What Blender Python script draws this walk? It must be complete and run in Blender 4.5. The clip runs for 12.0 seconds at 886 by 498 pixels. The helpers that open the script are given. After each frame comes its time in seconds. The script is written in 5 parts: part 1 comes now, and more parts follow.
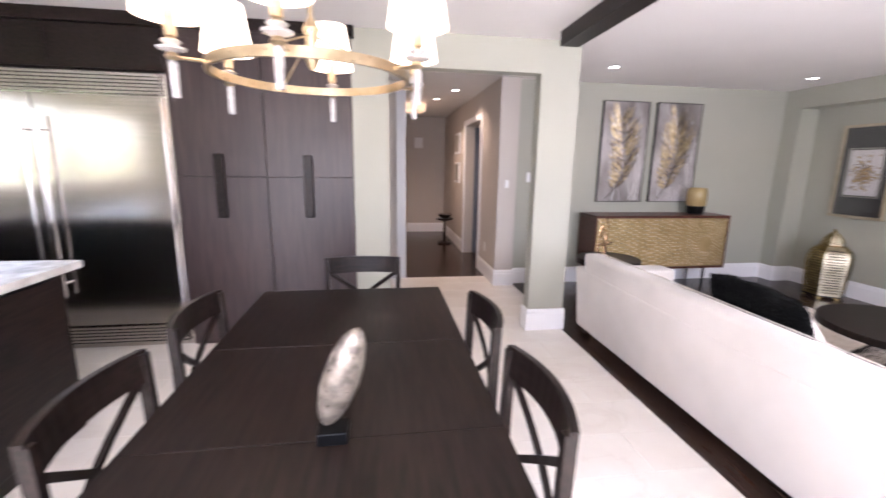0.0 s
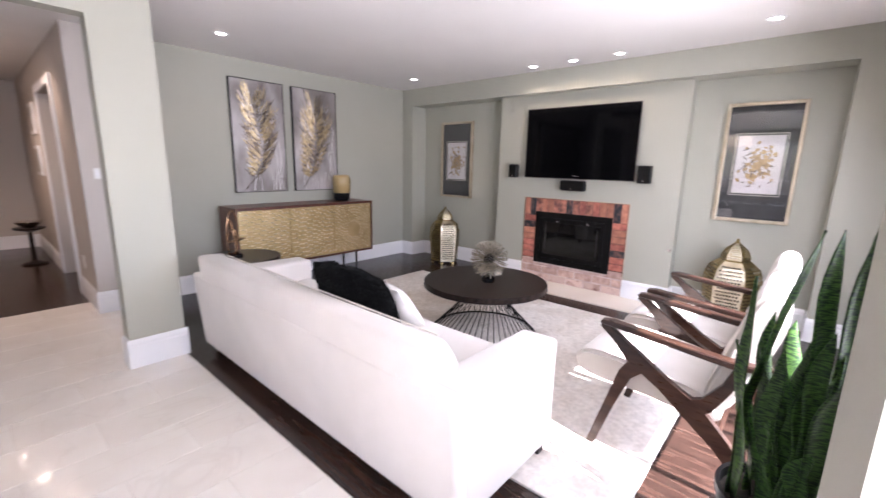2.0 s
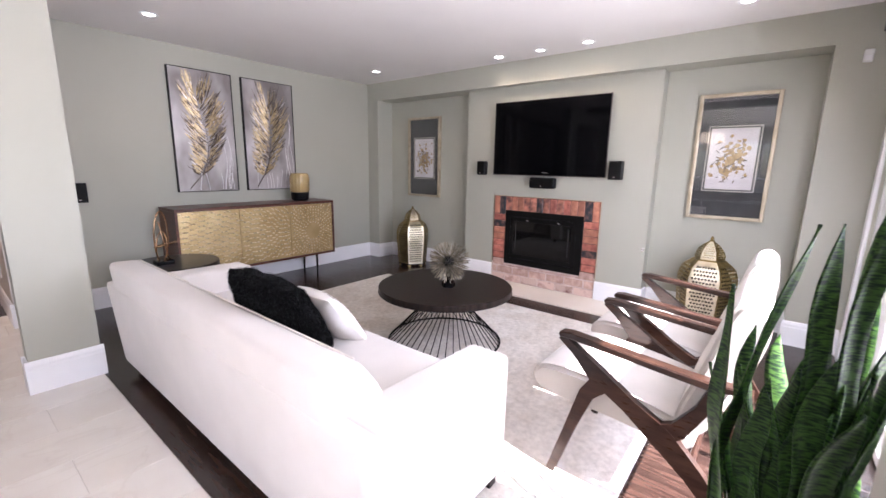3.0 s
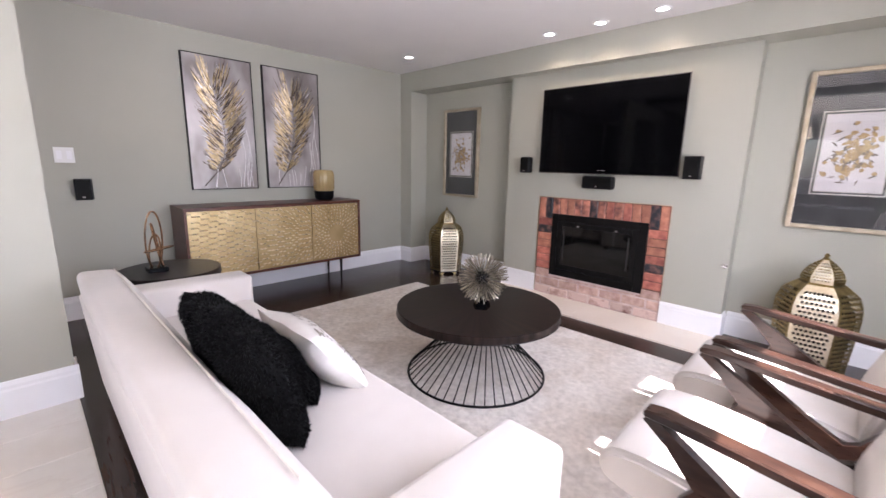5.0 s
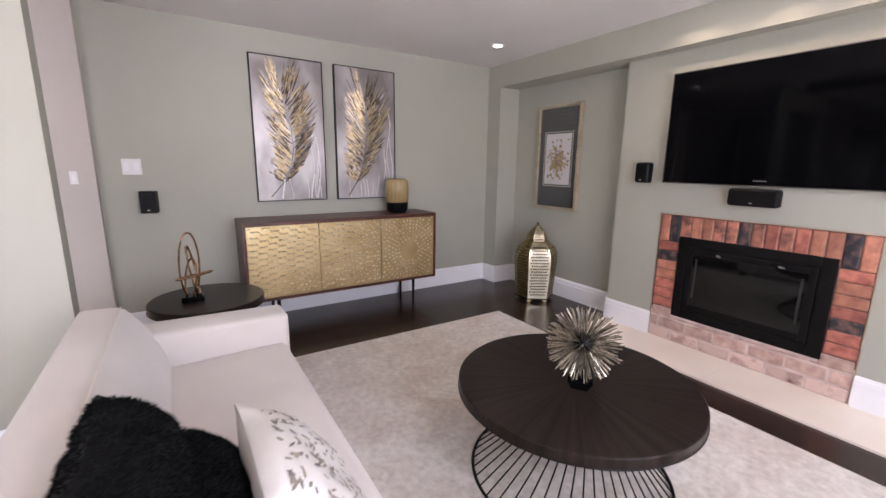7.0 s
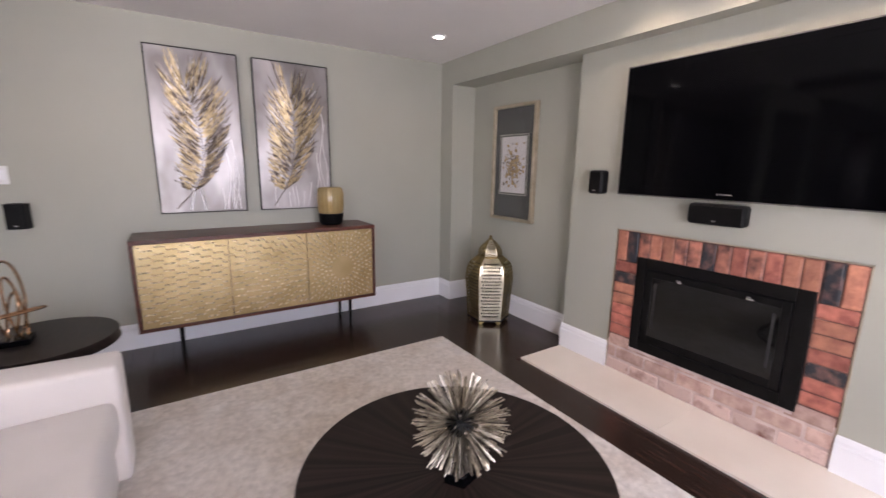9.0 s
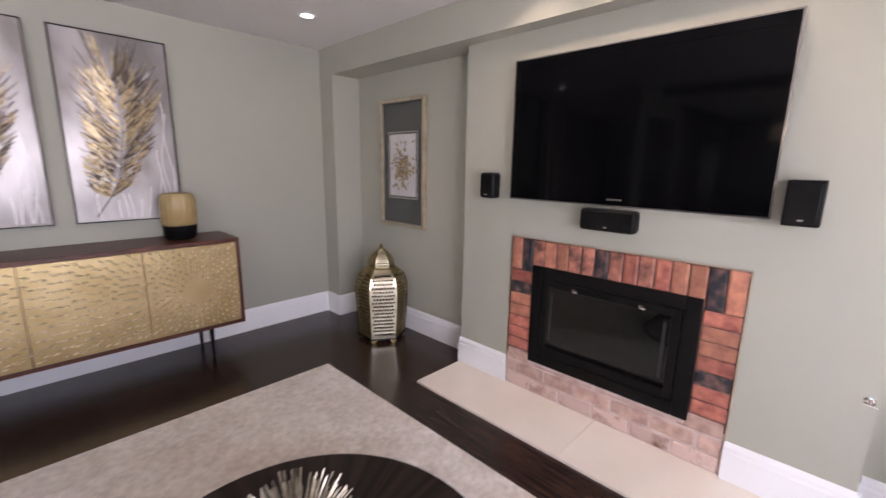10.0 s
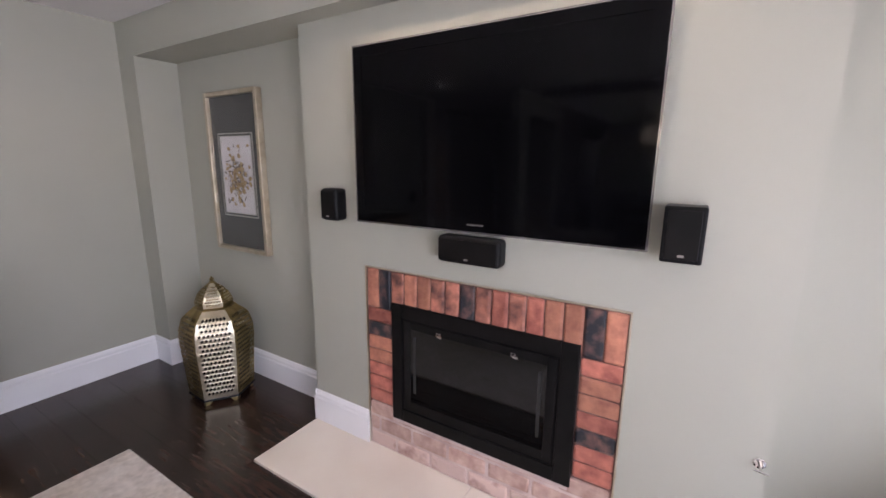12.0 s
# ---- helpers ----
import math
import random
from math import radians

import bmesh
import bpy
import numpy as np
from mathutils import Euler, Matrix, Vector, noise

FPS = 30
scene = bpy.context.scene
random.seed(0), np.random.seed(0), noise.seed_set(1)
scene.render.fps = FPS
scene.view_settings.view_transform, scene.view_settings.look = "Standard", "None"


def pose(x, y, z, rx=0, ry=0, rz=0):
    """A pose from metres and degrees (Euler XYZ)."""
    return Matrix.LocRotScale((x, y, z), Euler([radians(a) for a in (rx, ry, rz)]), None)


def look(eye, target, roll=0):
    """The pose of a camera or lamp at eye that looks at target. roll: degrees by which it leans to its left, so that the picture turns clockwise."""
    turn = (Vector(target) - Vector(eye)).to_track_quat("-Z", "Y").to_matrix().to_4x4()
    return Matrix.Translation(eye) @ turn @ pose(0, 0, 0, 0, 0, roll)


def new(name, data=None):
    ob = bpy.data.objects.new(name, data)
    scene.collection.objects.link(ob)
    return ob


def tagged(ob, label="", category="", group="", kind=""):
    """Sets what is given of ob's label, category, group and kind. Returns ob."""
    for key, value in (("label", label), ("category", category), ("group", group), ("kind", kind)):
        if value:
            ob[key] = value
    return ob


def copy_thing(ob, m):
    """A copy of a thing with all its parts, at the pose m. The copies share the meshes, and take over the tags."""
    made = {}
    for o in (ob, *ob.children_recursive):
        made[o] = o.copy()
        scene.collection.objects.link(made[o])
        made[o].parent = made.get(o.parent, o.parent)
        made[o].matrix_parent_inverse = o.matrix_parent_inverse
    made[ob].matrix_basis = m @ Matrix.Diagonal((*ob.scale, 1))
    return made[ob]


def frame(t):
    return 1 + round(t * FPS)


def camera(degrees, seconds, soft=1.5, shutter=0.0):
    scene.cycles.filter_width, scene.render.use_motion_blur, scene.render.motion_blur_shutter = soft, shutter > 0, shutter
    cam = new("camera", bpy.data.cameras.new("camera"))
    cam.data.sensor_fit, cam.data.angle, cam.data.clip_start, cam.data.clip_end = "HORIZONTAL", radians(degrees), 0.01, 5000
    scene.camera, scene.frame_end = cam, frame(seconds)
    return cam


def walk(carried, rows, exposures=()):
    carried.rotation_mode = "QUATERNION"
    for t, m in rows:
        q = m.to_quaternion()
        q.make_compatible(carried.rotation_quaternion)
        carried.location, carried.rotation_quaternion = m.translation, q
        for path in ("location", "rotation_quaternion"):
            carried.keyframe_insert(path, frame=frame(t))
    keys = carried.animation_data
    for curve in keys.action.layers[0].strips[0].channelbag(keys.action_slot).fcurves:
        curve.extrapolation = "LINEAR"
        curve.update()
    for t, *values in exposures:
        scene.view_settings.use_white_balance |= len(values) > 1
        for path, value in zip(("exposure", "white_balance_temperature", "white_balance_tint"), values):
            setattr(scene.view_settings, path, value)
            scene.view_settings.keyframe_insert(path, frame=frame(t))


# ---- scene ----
cam = camera(93.9, 12.0, shutter=0.45)
EXPOSURES = [(0, 3.38, 6100, 23), (1.0, 3.22, 6050, 22), (2.5, 3.22, 6000, 22), (5.5, 3.13, 6100, 23), (8.5, 3.12, 6250, 24), (10.5, 3.05, 6200, 24), (12, 3.03, 6000, 23)]
PATH = [
    (0, (-1.153, -0.871, 1.451), (-0.861, 1.068, 1.054), 0.9),
    (0.5, (-0.972, -0.861, 1.44), (-0.313, 0.984, 1.039), 0.8),
    (1, (-0.784, -0.827, 1.423), (0.216, 0.857, 1.017), 1.0),
    (1.5, (-0.593, -0.769, 1.415), (0.679, 0.721, 1.013), 1.2),
    (2, (-0.434, -0.723, 1.381), (1.043, 0.566, 0.982), 1.2),
    (2.5, (-0.245, -0.694, 1.344), (1.337, 0.463, 0.949), 1.1),
    (3, (-0.092, -0.698, 1.336), (1.438, 0.529, 0.944), 1.0),
    (5, (0.372, -0.378, 1.307), (1.773, 0.993, 0.909), 1.2),
    (5.5, (0.469, -0.203, 1.297), (1.793, 1.242, 0.897), 1.1),
    (6, (0.584, -0.058, 1.319), (1.807, 1.474, 0.922), 0.9),
    (6.5, (0.732, 0.036, 1.338), (1.866, 1.635, 0.942), 0.8),
    (8.5, (1.44, 0.203, 1.417), (2.403, 1.912, 1.022), 0.6),
    (9, (1.597, 0.213, 1.417), (2.663, 1.859, 1.025), 0.8),
    (9.5, (1.778, 0.303, 1.414), (3.008, 1.828, 1.016), 1.0),
    (10, (1.953, 0.422, 1.447), (3.36, 1.787, 1.049), 0.9),
    (10.5, (2.096, 0.465, 1.478), (3.638, 1.673, 1.076), 0.7),
    (11, (2.276, 0.481, 1.519), (3.882, 1.601, 1.112), 0.5),
    (11.5, (2.439, 0.497, 1.541), (4.079, 1.562, 1.124), 0.5),
    (12, (2.585, 0.516, 1.531), (4.257, 1.536, 1.126), 0.6),
]
walk(cam, [(t, look(eye, target, roll)) for t, eye, target, roll in PATH], EXPOSURES)

# world and lights
world = bpy.data.worlds.new("sky")
scene.world = world
world.use_nodes = True
wn = world.node_tree
sky = wn.nodes.new("ShaderNodeTexSky")
sky.sky_type = 'NISHITA'
sky.sun_disc = False
SUN_WAY = Vector((0.09, 0.84, -1.0)).normalized()
sky.sun_elevation = math.asin(-SUN_WAY.z)
sky.sun_rotation = math.atan2(-SUN_WAY.x, -SUN_WAY.y)
bg = wn.nodes["Background"]
bg.inputs["Strength"].default_value = 0.05
wn.links.new(sky.outputs["Color"], bg.inputs["Color"])
sun = new("sun", bpy.data.lights.new("sun", "SUN"))
sun.data.energy = 5.0
sun.data.angle = radians(0.5)
sun.data.color = (1.0, 0.95, 0.88)
sun.matrix_world = look((0, -6, 8), Vector((0, -6, 8)) + SUN_WAY)


def area(name, m, w, h, power, color):
    ob = new(name, bpy.data.lights.new(name, "AREA"))
    ob.data.shape, ob.data.size, ob.data.size_y = 'RECTANGLE', w, h
    ob.data.energy, ob.data.color = power, color
    ob.matrix_world = m
    return ob


for hx, hy, hp in ((-0.15, 4.9, 4), (-0.30, 5.7, 4.3), (-0.42, 6.4, 4.8)):
    spot_at = new("hall_lamp", bpy.data.lights.new("hall_lamp", "SPOT"))
    spot_at.data.energy, spot_at.data.spot_size, spot_at.data.spot_blend = hp, radians(130), 0.7
    spot_at.data.shadow_soft_size, spot_at.data.color = 0.04, (1.0, 0.74, 0.52)
    spot_at.matrix_world = pose(hx, hy, 2.41)
area("daylight_patio", look((2.00, -1.40, 1.15), (2.05, 0.2, 0.05)), 1.9, 1.9, 15, (0.93, 0.96, 1.0))
area("daylight_kitchen", look((-1.6, -2.90, 1.2), (0.6, 0.6, 0.65)), 3.4, 2.0, 17, (0.93, 0.96, 1.0))

CEIL = 2.44
DOWNLIGHTS = [(1.17, 3.24), (3.51, 3.27), (3.78, 1.716), (3.78, 1.26), (3.78, 0.80), (3.48, -0.37)]


def spot(x, y, z, power, angle=95):
    ob = new("downlight_lamp", bpy.data.lights.new("downlight_lamp", "SPOT"))
    ob.data.energy, ob.data.spot_size, ob.data.spot_blend = power, radians(angle), 0.6
    ob.data.shadow_soft_size, ob.data.color = 0.03, (1.0, 0.8, 0.58)
    ob.matrix_world = pose(x, y, z)


for dx, dy in DOWNLIGHTS:
    spot(dx, dy, CEIL - 0.012, 1.2 if dx > 3.7 else 0.5, 132)


# materials
def mat(name, c1, c2=None, rough=0.5, metal=0.0, scale=8.0, bump=0.0, bscale=60.0, stretch=(1, 1, 1), vary=0.0,
        detail=4.0, sheen=0.0, coat=0.0, emit=0.0, lo=0.35, hi=0.65, rvar=0.08):
    m = bpy.data.materials.new(name)
    m.use_nodes = True
    nt = m.node_tree
    b = nt.nodes["Principled BSDF"]
    tc = nt.nodes.new("ShaderNodeTexCoord")
    mp = nt.nodes.new("ShaderNodeMapping")
    mp.inputs["Scale"].default_value = stretch
    nt.links.new(tc.outputs["Object"], mp.inputs["Vector"])
    n = nt.nodes.new("ShaderNodeTexNoise")
    n.inputs["Scale"].default_value = scale
    n.inputs["Detail"].default_value = detail
    nt.links.new(mp.outputs["Vector"], n.inputs["Vector"])
    r = nt.nodes.new("ShaderNodeValToRGB")
    r.color_ramp.elements[0].position, r.color_ramp.elements[1].position = lo, hi
    r.color_ramp.elements[0].color = (*c1, 1)
    r.color_ramp.elements[1].color = (*(c2 or c1), 1)
    nt.links.new(n.outputs["Fac"], r.inputs["Fac"])
    col = r.outputs["Color"]
    if vary:
        oi = nt.nodes.new("ShaderNodeObjectInfo")
        mr = nt.nodes.new("ShaderNodeMapRange")
        mr.inputs["To Min"].default_value, mr.inputs["To Max"].default_value = 1 - vary, 1 + vary
        nt.links.new(oi.outputs["Random"], mr.inputs["Value"])
        hs = nt.nodes.new("ShaderNodeHueSaturation")
        nt.links.new(col, hs.inputs["Color"])
        nt.links.new(mr.outputs["Result"], hs.inputs["Value"])
        col = hs.outputs["Color"]
    nt.links.new(col, b.inputs["Base Color"])
    rr = nt.nodes.new("ShaderNodeMapRange")
    rr.inputs["To Min"].default_value, rr.inputs["To Max"].default_value = max(rough - rvar, 0), min(rough + rvar, 1)
    n2 = nt.nodes.new("ShaderNodeTexNoise")
    n2.inputs["Scale"].default_value = bscale
    n2.inputs["Detail"].default_value = 3
    nt.links.new(mp.outputs["Vector"], n2.inputs["Vector"])
    nt.links.new(n2.outputs["Fac"], rr.inputs["Value"])
    nt.links.new(rr.outputs["Result"], b.inputs["Roughness"])
    b.inputs["Metallic"].default_value = metal
    b.inputs["Sheen Weight"].default_value = sheen
    b.inputs["Coat Weight"].default_value = coat
    if bump:
        bp = nt.nodes.new("ShaderNodeBump")
        bp.inputs["Strength"].default_value = min(bump, 1)
        bp.inputs["Distance"].default_value = 0.004 * bump
        nt.links.new(n2.outputs["Fac"], bp.inputs["Height"])
        nt.links.new(bp.outputs["Normal"], b.inputs["Normal"])
    if emit:
        b.inputs["Emission Color"].default_value = (*c1, 1)
        b.inputs["Emission Strength"].default_value = emit
    return m


def glass(name, color=(1, 1, 1), rough=0.0, alpha_mix=0.85):
    m = bpy.data.materials.new(name)
    m.use_nodes = True
    nt = m.node_tree
    out = nt.nodes["Material Output"]
    nt.nodes.remove(nt.nodes["Principled BSDF"])
    t = nt.nodes.new("ShaderNodeBsdfTransparent")
    t.inputs["Color"].default_value = (*color, 1)
    g = nt.nodes.new("ShaderNodeBsdfGlossy")
    g.inputs["Roughness"].default_value = rough
    lw = nt.nodes.new("ShaderNodeLayerWeight")
    lw.inputs["Blend"].default_value = 0.5
    pw_ = nt.nodes.new("ShaderNodeMath")
    pw_.operation = 'POWER'
    pw_.inputs[1].default_value = 4.0
    nt.links.new(lw.outputs["Facing"], pw_.inputs[0])
    f = nt.nodes.new("ShaderNodeMapRange")
    f.inputs["To Min"].default_value, f.inputs["To Max"].default_value = 0.06, 0.40
    nt.links.new(pw_.outputs["Value"], f.inputs["Value"])
    mx = nt.nodes.new("ShaderNodeMixShader")
    nt.links.new(f.outputs["Result"], mx.inputs["Fac"])
    nt.links.new(t.outputs["BSDF"], mx.inputs[1])
    nt.links.new(g.outputs["BSDF"], mx.inputs[2])
    nt.links.new(mx.outputs["Shader"], out.inputs["Surface"])
    return m


M = {}
M["sage"] = mat("sage_wall_paint", (0.380, 0.378, 0.318), (0.400, 0.398, 0.337), 0.6, scale=1.2, bump=0.12, bscale=220)
M["greige"] = mat("greige_wall_paint", (0.50, 0.455, 0.42), (0.52, 0.475, 0.435), 0.6, scale=1.2, bump=0.12, bscale=220)
M["ceil"] = mat("ceiling_paint", (0.73, 0.71, 0.695), (0.75, 0.73, 0.715), 0.85, scale=2, bump=0.15, bscale=160)
M["white"] = mat("white_trim_paint", (0.80, 0.80, 0.82), (0.83, 0.83, 0.85), 0.35, scale=3, bump=0.05)
M["wood"] = mat("espresso_floor", (0.018, 0.0095, 0.0075), (0.050, 0.027, 0.020), 0.25, scale=9, stretch=(5, 0.5, 1), bump=0.03,
                bscale=12, vary=0.14, rvar=0.03)
M["espresso"] = mat("espresso_wood", (0.010, 0.007, 0.0065), (0.022, 0.014, 0.012), 0.33, scale=10, stretch=(6, 0.6, 6), bump=0.05, bscale=25, rvar=0.04)
M["cabinet"] = mat("cabinet_wood", (0.026, 0.014, 0.014), (0.044, 0.025, 0.024), 0.38, scale=7, stretch=(7, 7, 0.5), bump=0.1, bscale=20)
M["walnut"] = mat("walnut", (0.045, 0.012, 0.008), (0.12, 0.034, 0.018), 0.35, scale=8, stretch=(1, 8, 8), bump=0.15, bscale=25)
M["chairwood"] = mat("dark_walnut", (0.016, 0.007, 0.005), (0.040, 0.019, 0.012), 0.30, scale=8, stretch=(5, 0.8, 5), bump=0.1, bscale=25, coat=0.1)
M["marble"] = mat("cream_marble", (0.79, 0.74, 0.69), (0.87, 0.84, 0.80), 0.16, scale=2.2, detail=9, vary=0.015, coat=0.2, lo=0.3, hi=0.6)
M["grout"] = mat("grout", (0.66, 0.62, 0.575), (0.72, 0.68, 0.63), 0.8, scale=20)
M["hearth"] = mat("hearth_marble", (0.76, 0.68, 0.59), (0.84, 0.77, 0.68), 0.30, scale=2.6, detail=5, lo=0.3, hi=0.7, rvar=0.02)
nt = M["marble"].node_tree
vt, vr, vm = nt.nodes.new("ShaderNodeTexNoise"), nt.nodes.new("ShaderNodeValToRGB"), nt.nodes.new("ShaderNodeMixRGB")
geo = nt.nodes.new("ShaderNodeNewGeometry")
vt.inputs["Scale"].default_value, vt.inputs["Detail"].default_value, vt.inputs["Distortion"].default_value = 1.6, 6, 1.2
nt.links.new(geo.outputs["Position"], vt.inputs["Vector"])
nt.links.new(vt.outputs["Fac"], vr.inputs["Fac"])
vr.color_ramp.elements[0].position, vr.color_ramp.elements[1].position = 0.485, 0.50
vr.color_ramp.elements[0].color, vr.color_ramp.elements[1].color = (0, 0, 0, 1), (0.10, 0.10, 0.10, 1)
last = vr.color_ramp.elements.new(0.515)
last.color = (0, 0, 0, 1)
bs = nt.nodes["Principled BSDF"]
was = bs.inputs["Base Color"].links[0].from_socket
nt.links.new(vr.outputs["Color"], vm.inputs["Fac"])
nt.links.new(was, vm.inputs["Color1"])
vm.inputs["Color2"].default_value = (0.42, 0.34, 0.28, 1)
nt.links.new(vm.outputs["Color"], bs.inputs["Base Color"])
M["rug"] = mat("rug_pile", (0.52, 0.475, 0.435), (0.78, 0.73, 0.68), 0.95, scale=32, detail=14, bump=1.0, bscale=260, sheen=0.3, lo=0.22, hi=0.68)
nt = M["rug"].node_tree
rb_, rn_, rr_, rm_ = nt.nodes["Principled BSDF"], nt.nodes.new("ShaderNodeTexNoise"), nt.nodes.new("ShaderNodeValToRGB"), nt.nodes.new("ShaderNodeMixRGB")
rc_ = nt.nodes.new("ShaderNodeTexCoord")
rn_.inputs["Scale"].default_value, rn_.inputs["Detail"].default_value, rn_.inputs["Distortion"].default_value = 3.2, 6, 0.8
rr_.color_ramp.elements[0].position, rr_.color_ramp.elements[1].position = 0.38, 0.62
rr_.color_ramp.elements[0].color, rr_.color_ramp.elements[1].color = (0.84, 0.80, 0.76, 1), (1.0, 1.0, 1.0, 1)
rm_.blend_type, rm_.inputs["Fac"].default_value = 'MULTIPLY', 1.0
rug_was = rb_.inputs["Base Color"].links[0].from_socket
nt.links.new(rc_.outputs["Object"], rn_.inputs["Vector"])
nt.links.new(rn_.outputs["Fac"], rr_.inputs["Fac"])
nt.links.new(rug_was, rm_.inputs["Color1"])
nt.links.new(rr_.outputs["Color"], rm_.inputs["Color2"])
nt.links.new(rm_.outputs["Color"], rb_.inputs["Base Color"])
M["sofa"] = mat("sofa_fabric", (0.60, 0.555, 0.52), (0.66, 0.61, 0.575), 0.9, scale=3, bump=0.5, bscale=420, sheen=0.3)
M["espresso"].node_tree.nodes["Principled BSDF"].inputs["Specular IOR Level"].default_value = 0.16
M["piping"] = mat("pale_piping", (0.72, 0.67, 0.60), None, 0.85)
M["seatfab"] = mat("linen", (0.52, 0.48, 0.44), (0.58, 0.54, 0.50), 0.9, scale=5, bump=0.5, bscale=380, sheen=0.2)
M["black"] = mat("black_plastic", (0.004, 0.004, 0.0045), (0.006, 0.006, 0.007), 0.4, bump=0.1, bscale=200)
M["blackmetal"] = mat("black_metal", (0.004, 0.004, 0.004), (0.008, 0.007, 0.007), 0.42, metal=0.0, bump=0.1)
M["screen"] = mat("tv_screen", (0.0015, 0.0015, 0.002), None, 0.07, rvar=0.01)
M["screen"].node_tree.nodes["Principled BSDF"].inputs["Specular IOR Level"].default_value = 0.10
M["black"].node_tree.nodes["Principled BSDF"].inputs["Specular IOR Level"].default_value = 0.13
M["blackmetal"].node_tree.nodes["Principled BSDF"].inputs["Specular IOR Level"].default_value = 0.14
M["fireglass"] = mat("fire_glass", (0.004, 0.004, 0.004), None, 0.05, rvar=0.01)
M["bezel"] = mat("tv_bezel", (0.0015, 0.0015, 0.002), None, 0.08, rvar=0.01)
M["bezel"].node_tree.nodes["Principled BSDF"].inputs["Specular IOR Level"].default_value = 0.12
M["acrylic"] = mat("clear_edge", (0.30, 0.28, 0.27), None, 0.1, metal=0.7)
M["gold"] = mat("gold_leaf_metal", (0.48, 0.365, 0.185), (0.60, 0.475, 0.265), 0.36, metal=0.95, scale=5, bump=0.2, bscale=90)
# Paler than the doors: the relief's highlights are put into its colour.
M["goldhi"] = mat("gold_relief_painted_glint", (0.90, 0.78, 0.54), (0.96, 0.87, 0.66), 0.28, metal=0.6, scale=5)
M["brass"] = mat("antique_brass", (0.20, 0.15, 0.06), (0.38, 0.29, 0.13), 0.36, metal=1.0, scale=14, bump=0.3, bscale=70)
M["silvergold"] = mat("bright_brass", (0.58, 0.52, 0.38), (0.72, 0.66, 0.52), 0.32, metal=1.0, scale=14, bump=0.5, bscale=70)
M["ringgold"] = mat("antique_gold_ring", (0.38, 0.29, 0.18), (0.50, 0.40, 0.27), 0.3, metal=0.8, scale=12)
M["frame"] = mat("champagne_frame", (0.42, 0.35, 0.25), (0.54, 0.47, 0.36), 0.35, metal=0.6, scale=12, bump=0.2)
M["mat_dark"] = mat("charcoal_mat_board", (0.035, 0.035, 0.036), (0.05, 0.05, 0.051), 0.7, bump=0.1, bscale=200)
M["paper"] = mat("art_paper", (0.58, 0.55, 0.56), (0.64, 0.61, 0.62), 0.8, scale=4)
M["silver"] = mat("silver_fillet", (0.5, 0.47, 0.43), None, 0.3, metal=0.8)
M["canvas"] = mat("silver_canvas", (0.25, 0.225, 0.215), (0.62, 0.585, 0.59), 0.36, metal=0.35, scale=2.6, stretch=(1.2, 1, 0.6), detail=3, bump=0.35, bscale=18, lo=0.36, hi=0.66)
M["artgold"] = mat("art_gold", (0.44, 0.33, 0.17), (0.70, 0.56, 0.35), 0.36, metal=0.5, scale=30)
M["artdark"] = mat("art_bronze", (0.07, 0.05, 0.04), (0.16, 0.12, 0.09), 0.4, metal=0.4, scale=30)
M["arttaupe"] = mat("art_taupe", (0.24, 0.20, 0.18), (0.40, 0.35, 0.32), 0.4, metal=0.4, scale=30)
M["bloom"] = mat("bloom_gold", (0.24, 0.15, 0.06), (0.46, 0.32, 0.15), 0.45, metal=0.3, scale=40)
M["artsilver"] = mat("art_silver", (0.72, 0.69, 0.70), None, 0.4, metal=0.2)
M["fur"] = mat("black_fur", (0.0015, 0.0015, 0.0015), (0.004, 0.0038, 0.0038), 0.95, scale=12, bump=1.0, bscale=60, sheen=0.03)
M["fur"].node_tree.nodes["Principled BSDF"].inputs["Specular IOR Level"].default_value = 0.12
M["pillow"] = mat("white_pillow", (0.66, 0.62, 0.58), (0.74, 0.71, 0.67), 0.9, bump=0.4, bscale=300)
M["print"] = mat("pillow_print", (0.16, 0.15, 0.14), (0.36, 0.31, 0.24), 0.8, scale=40)
M["mortar"] = mat("mortar", (0.10, 0.045, 0.038), (0.26, 0.15, 0.12), 0.9, bump=0.8, bscale=90)
M["palemortar"] = mat("pale_mortar", (0.46, 0.34, 0.31), (0.66, 0.54, 0.50), 0.9, bump=0.8, bscale=90)
M["brick1"] = mat("red_brick", (0.24, 0.070, 0.052), (0.50, 0.175, 0.125), 0.5, scale=18, bump=1.0, bscale=60, vary=0.22, detail=9, lo=0.3, hi=0.68)
M["brick5"] = mat("sooty_brick", (0.09, 0.040, 0.034), (0.48, 0.19, 0.13), 0.5, scale=14, bump=1.0, bscale=60, vary=0.2, detail=8, lo=0.34, hi=0.62)
M["brick2"] = mat("orange_brick", (0.27, 0.100, 0.068), (0.50, 0.215, 0.135), 0.5, scale=18, bump=1.0, bscale=60, vary=0.22, detail=9, lo=0.3, hi=0.68)
M["brick3"] = mat("charred_brick", (0.018, 0.021, 0.028), (0.20, 0.105, 0.085), 0.4, scale=16, bump=0.7, bscale=50, detail=8, lo=0.45, hi=0.7)
M["brick4"] = mat("worn_brick", (0.40, 0.25, 0.205), (0.58, 0.41, 0.345), 0.6, scale=16, bump=1.0, bscale=45, vary=0.15, detail=8)
M["brick6"] = mat("crumbling_brick", (0.20, 0.085, 0.065), (0.58, 0.43, 0.38), 0.7, scale=9, bump=1.0, bscale=35, vary=0.15, detail=8, lo=0.30, hi=0.50)
